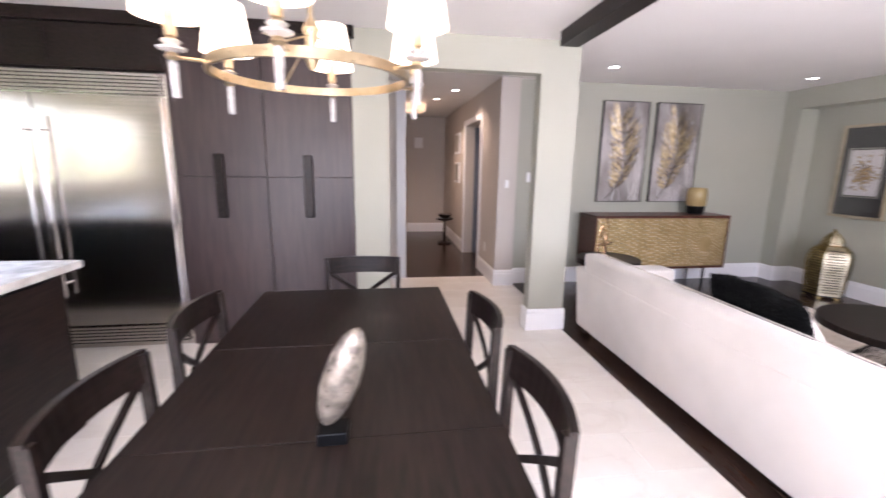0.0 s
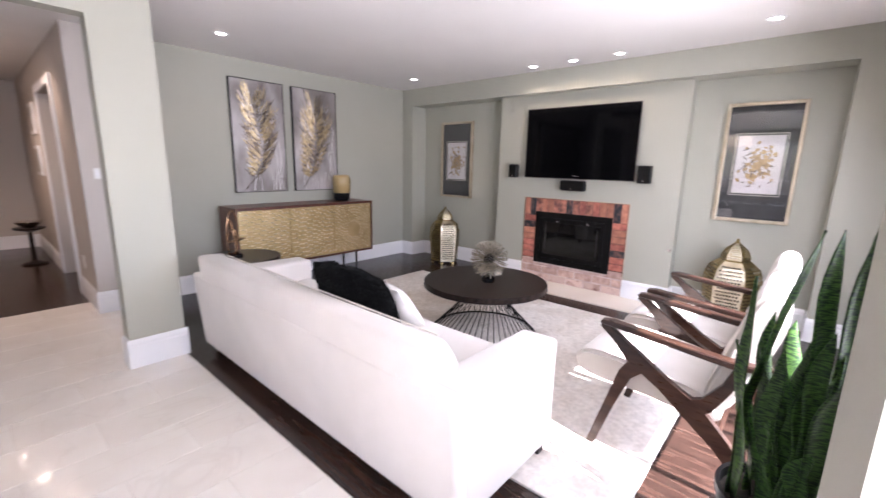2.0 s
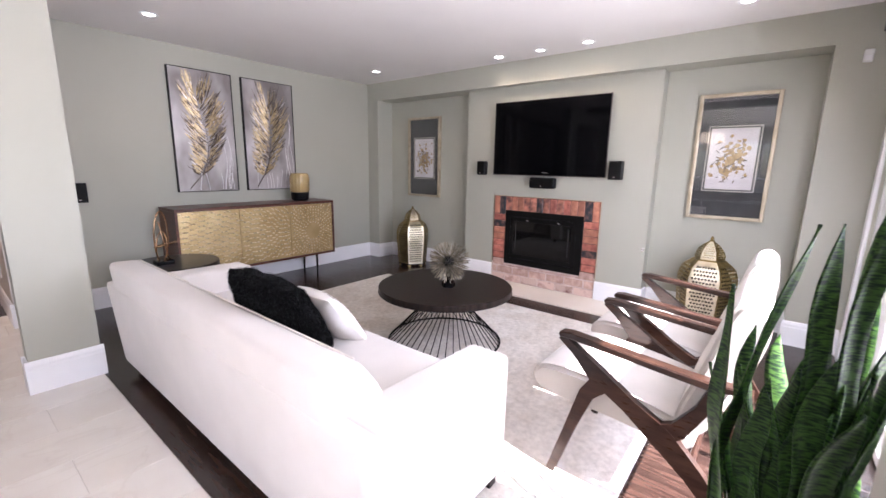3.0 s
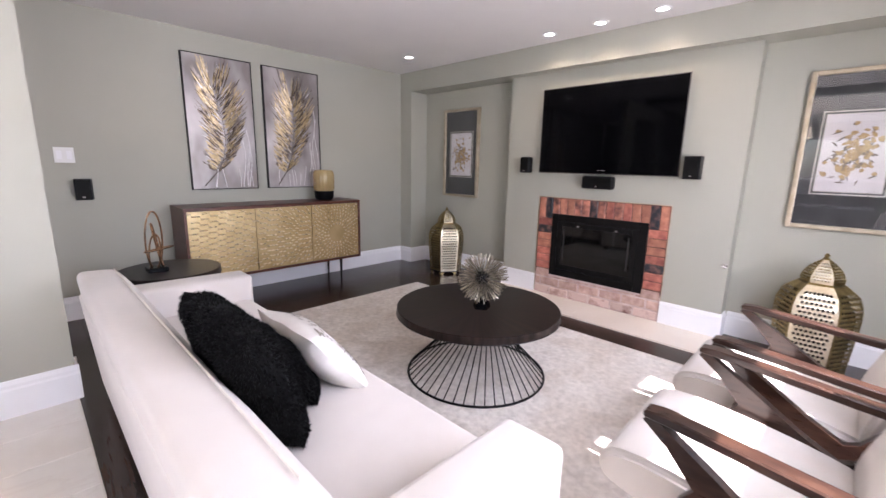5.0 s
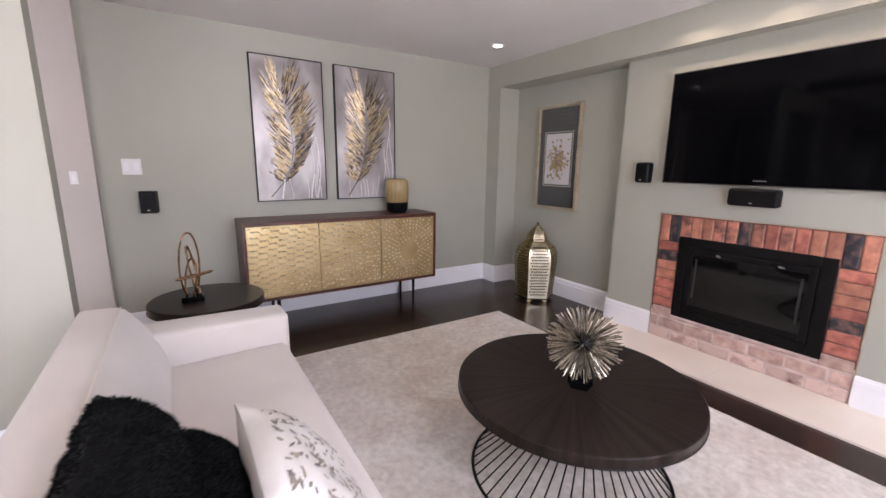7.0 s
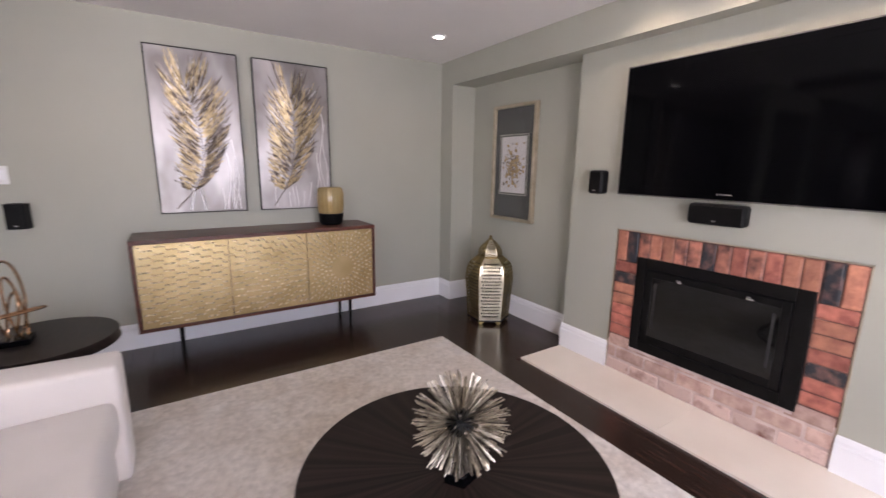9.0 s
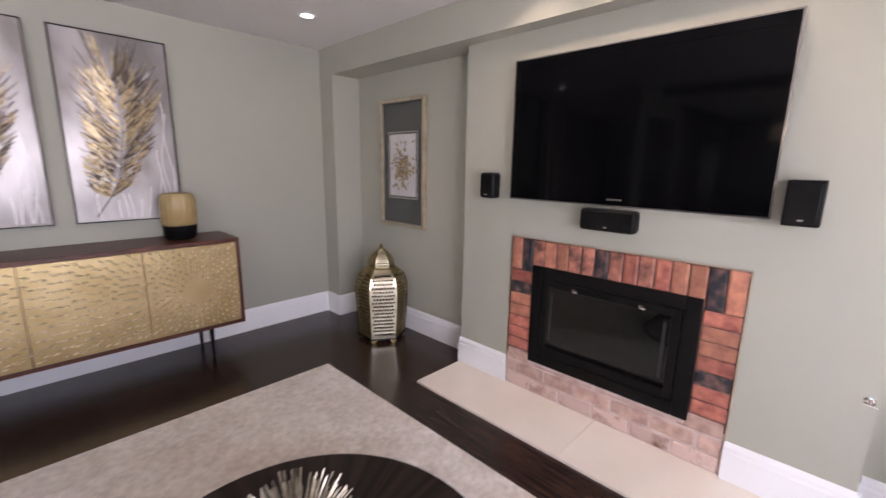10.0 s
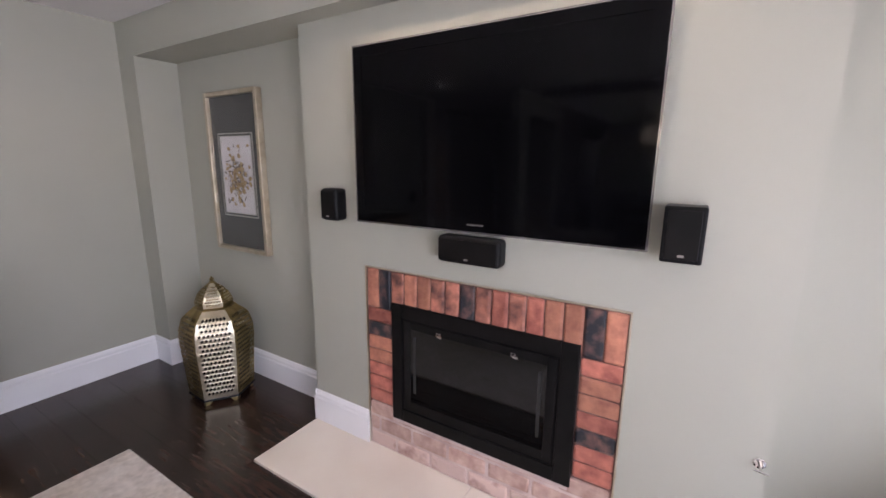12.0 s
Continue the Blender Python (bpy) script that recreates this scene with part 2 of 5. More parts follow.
M["steel"] = mat("stainless_steel", (0.50, 0.47, 0.45), (0.60, 0.56, 0.53), 0.15, metal=1.0, scale=3, stretch=(0.5, 0.5, 30), rvar=0.02)
M["granite"] = mat("light_granite", (0.35, 0.34, 0.33), (0.75, 0.74, 0.72), 0.2, scale=7, detail=9)
M["leaf"] = mat("snake_leaf", (0.005, 0.017, 0.007), (0.042, 0.095, 0.018), 0.50, scale=48, stretch=(0.9, 0.9, 4.5), vary=0.2, detail=5, lo=0.42, hi=0.58)
M["leaf"].node_tree.nodes["Principled BSDF"].inputs["Specular IOR Level"].default_value = 0.22
M["chairwood"].node_tree.nodes["Principled BSDF"].inputs["Specular IOR Level"].default_value = 0.3
M["soil"] = mat("potting_soil", (0.02, 0.014, 0.01), (0.04, 0.03, 0.02), 0.95, scale=40, bump=1, bscale=60)
M["shade"] = mat("lamp_shade", (1.0, 0.84, 0.62), None, 0.8, emit=0.38)
M["hallshade"] = mat("amber_shade", (0.9, 0.60, 0.36), None, 0.7, emit=0.12)
M["bulb"] = mat("downlight_lens", (1.0, 0.93, 0.82), None, 0.5, emit=3)
M["amber"] = mat("amber_glass", (0.62, 0.45, 0.20), (0.74, 0.58, 0.30), 0.12, scale=6)
M["nickel"] = mat("aged_nickel", (0.16, 0.14, 0.11), (0.50, 0.45, 0.36), 0.3, metal=0.95, scale=30)
M["greystrip"] = mat("dull_grey_metal", (0.013, 0.012, 0.011), (0.02, 0.019, 0.017), 0.75)
M["chrome"] = mat("chrome", (0.75, 0.73, 0.72), None, 0.12, metal=1)
M["bronze"] = mat("warm_bronze", (0.40, 0.24, 0.14), (0.52, 0.32, 0.18), 0.25, metal=1)
M["ivory"] = mat("capiz_silver", (0.11, 0.09, 0.075), (0.34, 0.29, 0.24), 0.3, metal=0.3, scale=25, bump=0.6, bscale=60)
M["bluedoor"] = mat("blue_grey_door", (0.13, 0.15, 0.20), (0.15, 0.17, 0.22), 0.5)
M["tandoor"] = mat("tan_door", (0.34, 0.22, 0.13), (0.40, 0.27, 0.17), 0.5, scale=5, stretch=(6, 6, 0.6))
M["plastic"] = mat("white_plastic", (0.75, 0.75, 0.74), None, 0.35)
M["glass"] = glass("window_glass")
M["pglass"] = glass("picture_glass")
M["amber"].node_tree.nodes["Principled BSDF"].inputs["Transmission Weight"].default_value = 0.55
M["crystal"] = mat("cut_crystal", (0.62, 0.60, 0.60), (0.80, 0.78, 0.78), 0.08, scale=60)
M["crystal"].node_tree.nodes["Principled BSDF"].inputs["Transmission Weight"].default_value = 0.6
M["grass"] = mat("lawn", (0.05, 0.09, 0.03), (0.10, 0.15, 0.05), 0.9, scale=3, bump=1, bscale=60)
M["deck"] = mat("patio_stone", (0.45, 0.43, 0.40), (0.55, 0.52, 0.48), 0.8, scale=3)
M["fence"] = mat("fence_wood", (0.30, 0.22, 0.15), (0.40, 0.30, 0.2), 0.8, scale=4, stretch=(4, 4, 0.5))


# mesh helpers
def box(bm, x0, x1, y0, y1, z0, z1, bevel=0.0, seg=2):
    r = bmesh.ops.create_cube(bm, size=1)
    for v in r["verts"]:
        v.co = Vector((x0 + (v.co.x + 0.5) * (x1 - x0), y0 + (v.co.y + 0.5) * (y1 - y0), z0 + (v.co.z + 0.5) * (z1 - z0)))
    if bevel:
        es = list({e for v in r["verts"] for e in v.link_edges})
        bmesh.ops.bevel(bm, geom=es, offset=bevel, segments=seg, affect='EDGES', profile=0.5)
    return r


def turn(bm, rings, n=32, cap=True, cx=0.0, cy=0.0, phase=0.0):
    """Rings of (radius, z) turned round an upright axis."""
    loops = []
    for r, z in rings:
        loops.append([bm.verts.new((cx + r * math.cos(phase + 2 * math.pi * i / n), cy + r * math.sin(phase + 2 * math.pi * i / n), z)) for i in range(n)])
    for a, b in zip(loops, loops[1:]):
        for i in range(n):
            bm.faces.new((a[i], a[(i + 1) % n], b[(i + 1) % n], b[i]))
    if cap:
        bm.faces.new(loops[0][::-1])
        bm.faces.new(loops[-1])


def rod(bm, a, b, r, n=6, r2=None):
    a, b = Vector(a), Vector(b)
    d = (b - a).normalized()
    s = d.cross(Vector((0, 0, 1)) if abs(d.z) < 0.9 else Vector((1, 0, 0))).normalized()
    t = d.cross(s)
    r2 = r if r2 is None else r2
    la = [bm.verts.new(a + r * (math.cos(2 * math.pi * i / n) * s + math.sin(2 * math.pi * i / n) * t)) for i in range(n)]
    lb = [bm.verts.new(b + r2 * (math.cos(2 * math.pi * i / n) * s + math.sin(2 * math.pi * i / n) * t)) for i in range(n)]
    for i in range(n):
        bm.faces.new((la[i], la[(i + 1) % n], lb[(i + 1) % n], lb[i]))
    bm.faces.new(la[::-1])
    bm.faces.new(lb)


def tube(bm, pts, r, n=8, closed=False):
    pts = [Vector(p) for p in pts]
    loops = []
    m = len(pts)
    for i, p in enumerate(pts):
        q0, q1 = (pts[i - 1], pts[(i + 1) % m]) if closed else (pts[max(i - 1, 0)], pts[min(i + 1, m - 1)])
        d = (q1 - q0).normalized()
        s = d.cross(Vector((0, 0, 1)) if abs(d.z) < 0.95 else Vector((1, 0, 0))).normalized()
        t = d.cross(s)
        rr = r[i] if isinstance(r, (list, tuple)) else r
        loops.append([bm.verts.new(p + rr * (math.cos(2 * math.pi * k / n) * s + math.sin(2 * math.pi * k / n) * t)) for k in range(n)])
    for i in range(m if closed else m - 1):
        a, b = loops[i], loops[(i + 1) % m]
        for k in range(n):
            bm.faces.new((a[k], a[(k + 1) % n], b[(k + 1) % n], b[k]))
    if not closed:
        bm.faces.new(loops[0][::-1])
        bm.faces.new(loops[-1])


def ribbon(bm, pts, widths, thick, side):
    """A bar of rectangular section along pts; side: the direction of its thickness."""
    side = Vector(side).normalized()
    pts = [Vector(p) for p in pts]
    loops = []
    for i, p in enumerate(pts):
        d = (pts[min(i + 1, len(pts) - 1)] - pts[max(i - 1, 0)]).normalized()
        w = d.cross(side).normalized() * widths[i] / 2
        s = side * thick / 2
        loops.append([bm.verts.new(p + w + s), bm.verts.new(p - w + s), bm.verts.new(p - w - s), bm.verts.new(p + w - s)])
    for a, b in zip(loops, loops[1:]):
        for k in range(4):
            bm.faces.new((a[k], a[(k + 1) % 4], b[(k + 1) % 4], b[k]))
    bm.faces.new(loops[0][::-1])
    bm.faces.new(loops[-1])


def part(name, bm, material, parent=None, label="", smooth=False, kind="", category="", mods=None):
    me = bpy.data.meshes.new(name)
    bmesh.ops.recalc_face_normals(bm, faces=bm.faces[:])
    bm.to_mesh(me)
    bm.free()
    me.materials.append(material)
    if smooth:
        me.shade_smooth()
        me.set_sharp_from_angle(angle=radians(40))
    ob = new(name, me)
    if parent:
        ob.parent = parent
        ob.matrix_parent_inverse = parent.matrix_basis.inverted()
    tagged(ob, label, category, "", kind)
    return ob


def thing(name, x, y, z, label, category, group=""):
    ob = new(name)
    ob.empty_display_size = 0.1
    ob.matrix_basis = pose(x, y, z)
    return tagged(ob, label, category, group)


def slab(name, dims, material, parent=None, label="", bevel=0.0, **kw):
    bm = bmesh.new()
    box(bm, *dims, bevel=bevel)
    return part(name, bm, material, parent, label, **kw)


def structure(name, boxes, material, label=""):
    bm = bmesh.new()
    for b in boxes:
        box(bm, *b)
    return part(name, bm, material, None, label, kind="structure")


# structure
BX, RX, PX = 4.135, 4.286, 4.014   # chimney breast, recess back, pilaster and soffit faces
WY = -1.20                          # patio wall
structure("ceiling", [(0.29, 4.45, -1.35, 9.0, CEIL, CEIL + 0.12), (-5.15, 0.29, -2.85, 9.0, CEIL, CEIL + 0.12)], M["ceil"])
structure("wall_north", [(0.44, 4.45, 4.012, 4.16, 0, CEIL)], M["sage"])
structure("wall_east", [(RX, RX + 0.15, -1.35, 4.012, 0, CEIL), (BX, RX, 0.222, 2.335, 1.011, 2.207), (BX, RX, 0.222, 0.671, 0, 1.011),
                        (BX, RX, 1.919, 2.335, 0, 1.011), (PX, RX, 3.80, 4.012, 0, 2.207), (PX, RX, -1.20, -0.865, 0, 2.207)], M["sage"])
structure("soffit", [(PX, RX, -1.20, 4.012, 2.207, CEIL)], M["sage"])
# The last box is unseen; its length is set to cut off sun on the rug.
structure("wall_south", [(3.82, 4.436, -1.35, WY, 0, CEIL), (0.98, 3.82, -1.35, WY, 2.14, CEIL), (0.14, 0.98, -1.35, WY, 0, CEIL)], M["sage"])
structure("wall_stub", [(0.14, 0.46, -1.20, -0.81, 0, CEIL), (0.14, 0.29, -2.7, -1.35, 0, CEIL)], M["sage"])
structure("column", [(0.135, 0.462, 2.512, 2.635, 0, 2.186)], M["sage"])
structure("wall_kitchen", [(-1.362, -1.085, 2.512, 2.635, 0, 2.186), (-1.362, -1.25, 2.635, 3.15, 0, 2.186), (-1.362, 0.462, 2.512, 2.635, 2.186, CEIL), (-5.0, -1.362, 3.15, 3.3, 0, CEIL)], M["sage"])
structure("wall_west", [(-5.15, -5.0, -2.85, 3.3, 0, 1.12), (-5.15, -5.0, -2.85, 3.3, 2.12, CEIL), (-5.15, -5.0, -2.85, -1.9, 1.12, 2.12), (-5.15, -5.0, 1.5, 3.3, 1.12, 2.12)], M["sage"])
structure("wall_behind", [(-5.0, -3.4, -2.85, -2.7, 0, CEIL), (0.2, 0.29, -2.85, -2.7, 0, CEIL), (-3.4, 0.2, -2.85, -2.7, 2.15, CEIL)], M["sage"])
# hall
structure("hall_wall_end", [(0.215, 0.44, 3.93, 4.16, 0, CEIL)], M["greige"])
structure("hall_wall_right", [(0.215, 0.36, 4.16, 4.84, 0, CEIL), (0.215, 0.36, 4.84, 5.9, 2.07, CEIL), (0.215, 0.36, 5.9, 8.2, 0, CEIL)], M["greige"])
structure("hall_wall_left", [(-3.0, -0.88, 4.40, 4.52, 0, CEIL), (-1.0, -0.88, 4.52, 8.2, 0, CEIL), (-3.1, -3.0, 3.3, 4.52, 0, CEIL)], M["greige"])
structure("hall_wall_far", [(-1.0, 2.2, 8.2, 8.35, 0, CEIL)], M["greige"])
structure("side_room_wall", [(1.9, 2.0, 4.16, 8.2, 0, CEIL)], M["bluedoor"])
structure("hall_door_casing", [(-0.88, -0.845, 4.36, 4.54, 0, 2.36), (-0.96, -0.88, 4.375, 4.40, 0, 2.36)], M["white"])

BH = 0.195


def baseboard(x0, y0, x1, y1, nx, ny):
    """A moulded skirting from one point to another along a wall; (nx, ny) points into the room."""
    bm = bmesh.new()
    prof = [(0, 0), (0.017, 0), (0.017, 0.145), (0.013, 0.155), (0.013, 0.172), (0.006, 0.190), (0, BH)]
    la = [bm.verts.new((x0 + nx * d, y0 + ny * d, h)) for d, h in prof]
    lb = [bm.verts.new((x1 + nx * d, y1 + ny * d, h)) for d, h in prof]
    for i in range(len(prof)):
        j = (i + 1) % len(prof)
        bm.faces.new((la[i], la[j], lb[j], lb[i]))
    bm.faces.new(la)
    bm.faces.new(lb[::-1])
    return part("baseboard", bm, M["white"], kind="structure")


for b in [(0.457, 4.012, 3.997, 4.012, 0, -1), (PX, 4.012, PX, 3.786, -1, 0), (PX - 0.014, 3.80, RX - 0.017, 3.80, 0, -1), (RX, 3.80, RX, 2.349, -1, 0),
          (RX, 2.335, BX - 0.014, 2.335, 0, 1), (BX, 2.349, BX, 1.922, -1, 0), (BX, 0.668, BX, 0.208, -1, 0), (BX - 0.014, 0.222, RX, 0.222, 0, -1),
          (RX, 0.205, RX, -0.848, -1, 0), (RX, -0.865, PX - 0.014, -0.865, 0, 1), (PX, -0.851, PX, -1.183, -1, 0), (PX, WY, 3.92, WY, 0, 1),
          (0.118, 2.512, 0.479, 2.512, 0, -1), (0.462, 2.512, 0.462, 2.635, 1, 0), (0.135, 2.512, 0.135, 2.635, -1, 0), (0.118, 2.635, 0.479, 2.635, 0, 1),
          (-1.362, 2.512, -1.068, 2.512, 0, -1), (-1.085, 2.512, -1.085, 2.635, 1, 0), (-3.0, 4.40, -0.96, 4.40, 0, -1),
          (0.198, 3.93, 0.457, 3.93, 0, -1), (0.215, 3.93, 0.215, 4.76, -1, 0), (0.44, 3.93, 0.44, 3.995, 1, 0), (0.215, 5.98, 0.215, 8.2, -1, 0), (-0.88, 8.2, 0.215, 8.2, 0, -1),
          (-0.88, 4.54, -0.88, 7.0, 1, 0), (0.14, -0.81, 0.46, -0.81, 0, 1), (0.14, -1.2, 0.14, -0.793, -1, 0), (0.46, -1.183, 0.46, -0.81, 1, 0)]:
    baseboard(*b)

beam = slab("ceiling_beam", (0.185, 0.335, -1.20, 2.30, 2.335, CEIL), M["espresso"], kind="structure", bevel=0.004)

# ground and floors
slab("ground", (-60, 60, -60, 60, -0.20, -0.12), M["grass"], kind="structure")
slab("patio", (-5, 6, -8, -1.36, -0.12, -0.03), M["deck"], kind="structure")
floor_wood = structure("floor_wood", [(0.46, 4.45, -1.36, 4.16, -0.12, -0.012), (-3.0, 2.2, 4.38, 8.3, -0.12, -0.012)], M["wood"])
floor_tile = structure("floor_tile", [(-5.0, 0.46, -2.85, 4.38, -0.12, -0.0025)], M["grout"])

# chimney breast: bricks round the insert
fireplace = thing("fireplace", 4.14, 1.295, 0, "red brick fireplace surround with a black glass-fronted insert", "fireplace")
backing = slab("mortar", (BX + 0.004, RX, 0.671, 1.919, 0, 1.011), M["mortar"], fireplace)
slab("lower_mortar", (BX + 0.002, BX + 0.02, 0.672, 1.918, 0, 0.222), M["palemortar"], fireplace, "pale mortar")
surround_trim = bmesh.new()
for d in [(BX - 0.004, BX + 0.02, 0.664, 0.671, 0, 1.018), (BX - 0.004, BX + 0.02, 1.919, 1.926, 0, 1.018), (BX - 0.004, BX + 0.02, 0.664, 1.926, 1.011, 1.018)]:
    box(surround_trim, *d)
part("edge_trim", surround_trim, M["frame"], fireplace, "thin metal edge trim")
rb = random.Random(5)


def brick(y0, y1, z0, z1, m, g=0.0018):
    bm = bmesh.new()
    d = rb.uniform(0, 0.005)
    box(bm, BX - 0.002 - d, BX + 0.03, y0 + g, y1 - g, z0 + g, z1 - g, bevel=0.011, seg=3)
    for v in bm.verts:
        v.co.y += rb.uniform(-0.0015, 0.0015)
        v.co.z += rb.uniform(-0.0015, 0.0015)
    part("brick", bm, m, fireplace)


cols = 16
w = 1.244 / cols
dark_top = {14: 3, 8: 3, 1: 3}
for i in range(cols):
    y0 = 0.673 + i * w
    m = M["brick3"] if i in (1, 8, 14) else rb.choice([M["brick1"], M["brick2"], M["brick2"], M["brick5"]])
    low = 0.800
    brick(y0, y0 + w, low, 1.009, m)
for side, (ya, yb) in enumerate([(0.673, 0.832), (1.752, 1.917)]):
    z = 0.800
    k = 0
    while z - 0.0755 > 0.22:
        dark = (side == 0 and k == 4) or (side == 1 and k == 1)
        brick(ya, yb, z - 0.0755, z, M["brick3"] if dark else rb.choice([M["brick1"], M["brick2"]]))
        z -= 0.0755
        k += 1
    ztop = z
row_h = ztop / 3
for r in range(3):
    y = 0.673 - (0.1 if r % 2 else 0.0)
    while y < 1.917:
        a, b = max(y, 0.673), min(y + 0.213, 1.917)
        if b - a > 0.03:
            brick(a, b, r * row_h, (r + 1) * row_h, [M["brick6"], M["brick4"], M["brick4"]][r] if 0.85 < (a + b) / 2 < 1.75 or r < 2 else M["brick4"], 0.0065)
        y += 0.213

ins = slab("insert_body", (BX - 0.006, BX + 0.10, 0.832, 1.750, 0.222, 0.852), M["black"], fireplace)
bm = bmesh.new()
for d in [(0.832, 0.905, 0.222, 0.852), (1.687, 1.750, 0.222, 0.852), (0.905, 1.687, 0.785, 0.852), (0.905, 1.687, 0.222, 0.290)]:
    box(bm, BX - 0.016, BX - 0.006, *d, bevel=0.004)
part("insert_frame", bm, M["blackmetal"], fireplace, "matt black metal frame")
bm = bmesh.new()
for d in [(0.915, 0.955, 0.30, 0.775), (1.637, 1.677, 0.30, 0.775), (0.955, 1.637, 0.735, 0.775), (0.955, 1.637, 0.30, 0.345)]:
    box(bm, BX - 0.0145, BX - 0.007, *d, bevel=0.003)
part("door_frame", bm, M["blackmetal"], fireplace, "black inner door frame")
slab("fire_glass", (BX - 0.0105, BX - 0.0065, 0.955, 1.637, 0.345, 0.735), M["fireglass"], fireplace, "dark reflective glass")
for ya in (0.975, 1.605):
    slab("side_strip", (BX - 0.0125, BX - 0.0105, ya, ya + 0.014, 0.40, 0.70), M["greystrip"], fireplace, "dull grey strip at the edge of the glass")
for y in (1.47, 1.10):
    bm = bmesh.new()
    tube(bm, [(BX - 0.010, y, 0.75), (BX - 0.036, y, 0.75), (BX - 0.040, y - 0.008, 0.75), (BX - 0.040, y - 0.03, 0.748)], 0.0060, 8)
    box(bm, BX - 0.022, BX - 0.0105, y - 0.012, y + 0.012, 0.740, 0.757, bevel=0.003)
    part("latch", bm, M["chrome"], fireplace, "small chrome latch")
slab("lower_lip", (BX - 0.012, BX + 0.01, 0.842, 1.750, 0.204, 0.2215), M["palemortar"], fireplace, "pale mortar lip")

# rug
bm = bmesh.new()
box(bm, 1.0, 3.385, -0.35, 2.965, 0, 0.013, bevel=0.004)
rug = part("rug", bm, M["rug"], None, "cream and grey patterned low-pile rug on the dark floor", category="rug")

# television, speakers
tv = thing("television", 4.10, 1.275, 1.65, "large black flat television hung over the fireplace", "television")
bm = bmesh.new()
box(bm, 4.078, 4.115, 0.643, 1.907, 1.258, 2.034, bevel=0.008)
part("casing", bm, M["black"], tv)
slab("screen", (4.0735, 4.0775, 0.690, 1.862, 1.318, 1.990), M["screen"], tv, "glossy black screen")
bm = bmesh.new()
for d in [(0.643, 0.690, 1.258, 2.034), (1.862, 1.907, 1.258, 2.034), (0.690, 1.862, 1.990, 2.034), (0.690, 1.862, 1.258, 1.318)]:
    box(bm, 4.071, 4.078, *d)
part("bezel", bm, M["bezel"], tv, "glossy black bezel")
bm = bmesh.new()
for d in [(0.636, 0.643, 1.251, 2.041), (1.907, 1.914, 1.251, 2.041), (0.643, 1.907, 2.034, 2.041), (0.643, 1.907, 1.251, 1.258)]:
    box(bm, 4.072, 4.082, *d)
part("edge", bm, M["acrylic"], tv, "clear acrylic edge")
bm = bmesh.new()
for i in range(7):
    box(bm, 4.0700, 4.0708, 1.236 + i * 0.011, 1.243 + i * 0.011, 1.283, 1.290)
part("badge", bm, M["silver"], tv, "small silver badge")
slab("mount", (4.115, BX + 0.001, 1.0, 1.55, 1.45, 1.85), M["blackmetal"], tv)


def speaker(name, cx, cy, cz, w, h, d, face, label, bevel=0.012):
    t = thing(name, cx, cy, cz, label, "speaker", "wall speakers")
    bm = bmesh.new()
    box(bm, -d / 2, d / 2, -w / 2, w / 2, -h / 2, h / 2, bevel=bevel, seg=3)
    b = part("cabinet", bm, M["black"], None)
    bm = bmesh.new()
    box(bm, -d / 2 - 0.004, -d / 2 + 0.001, -w / 2 + 0.012, w / 2 - 0.012, -h / 2 + 0.012, h / 2 - 0.012, bevel=0.002)
    g = part("grille", bm, M["blackmetal"], None, "black cloth grille")
    bm = bmesh.new()
    box(bm, d / 2 - 0.001, d / 2 + 0.02, -0.02, 0.02, -0.03, 0.03)
    k = part("bracket", bm, M["black"], None)
    bm = bmesh.new()
    box(bm, -d / 2 - 0.0055, -d / 2 - 0.0035, -0.009, 0.009, -h / 2 + 0.020, -h / 2 + 0.027)
    q = part("badge", bm, M["silver"], None, "tiny silver badge")
    for o in (b, g, k, q):
        o.parent = t
    t.matrix_basis = pose(cx, cy, cz, 0, 0, face)
    return t


speaker("wall_speaker", 4.075, 2.070, 1.325, 0.115, 0.160, 0.08, 0, "small black speaker mounted beside the television", 0.02)
speaker("wall_speaker", 4.065, 0.540, 1.325, 0.115, 0.175, 0.10, 0, "small black speaker mounted beside the television", 0.006)
speaker("centre_speaker", 4.085, 1.295, 1.178, 0.29, 0.115, 0.08, 0, "wide black centre speaker under the television", 0.02)
speaker("wall_speaker", 0.730, 3.955, 1.06, 0.105, 0.165, 0.075, 78, "small black speaker tilted out from the green wall", 0.004)


def plate(name, dims, label, axis):
    t = thing(name, (dims[0] + dims[1]) / 2, (dims[2] + dims[3]) / 2, dims[4], label, "switch")
    slab("plate", dims, M["plastic"], t, bevel=0.002)
    x0, x1, y0, y1, z0, z1 = dims
    n = 2 if x1 - x0 > 0.1 else 1
    for i in range(n):
        c = x0 + (x1 - x0) * (i + 0.5) / n
        if axis == "y":
            slab("rocker", (c - 0.016, c + 0.016, y0 - 0.004, y0 + 0.002, z0 + 0.027, z1 - 0.027), M["white"], t, bevel=0.001)
        else:
            cy = (y0 + y1) / 2
            slab("rocker", (x0 - 0.004, x0 + 0.002, cy - 0.016, cy + 0.016, z0 + 0.027, z1 - 0.027), M["white"], t, bevel=0.001)


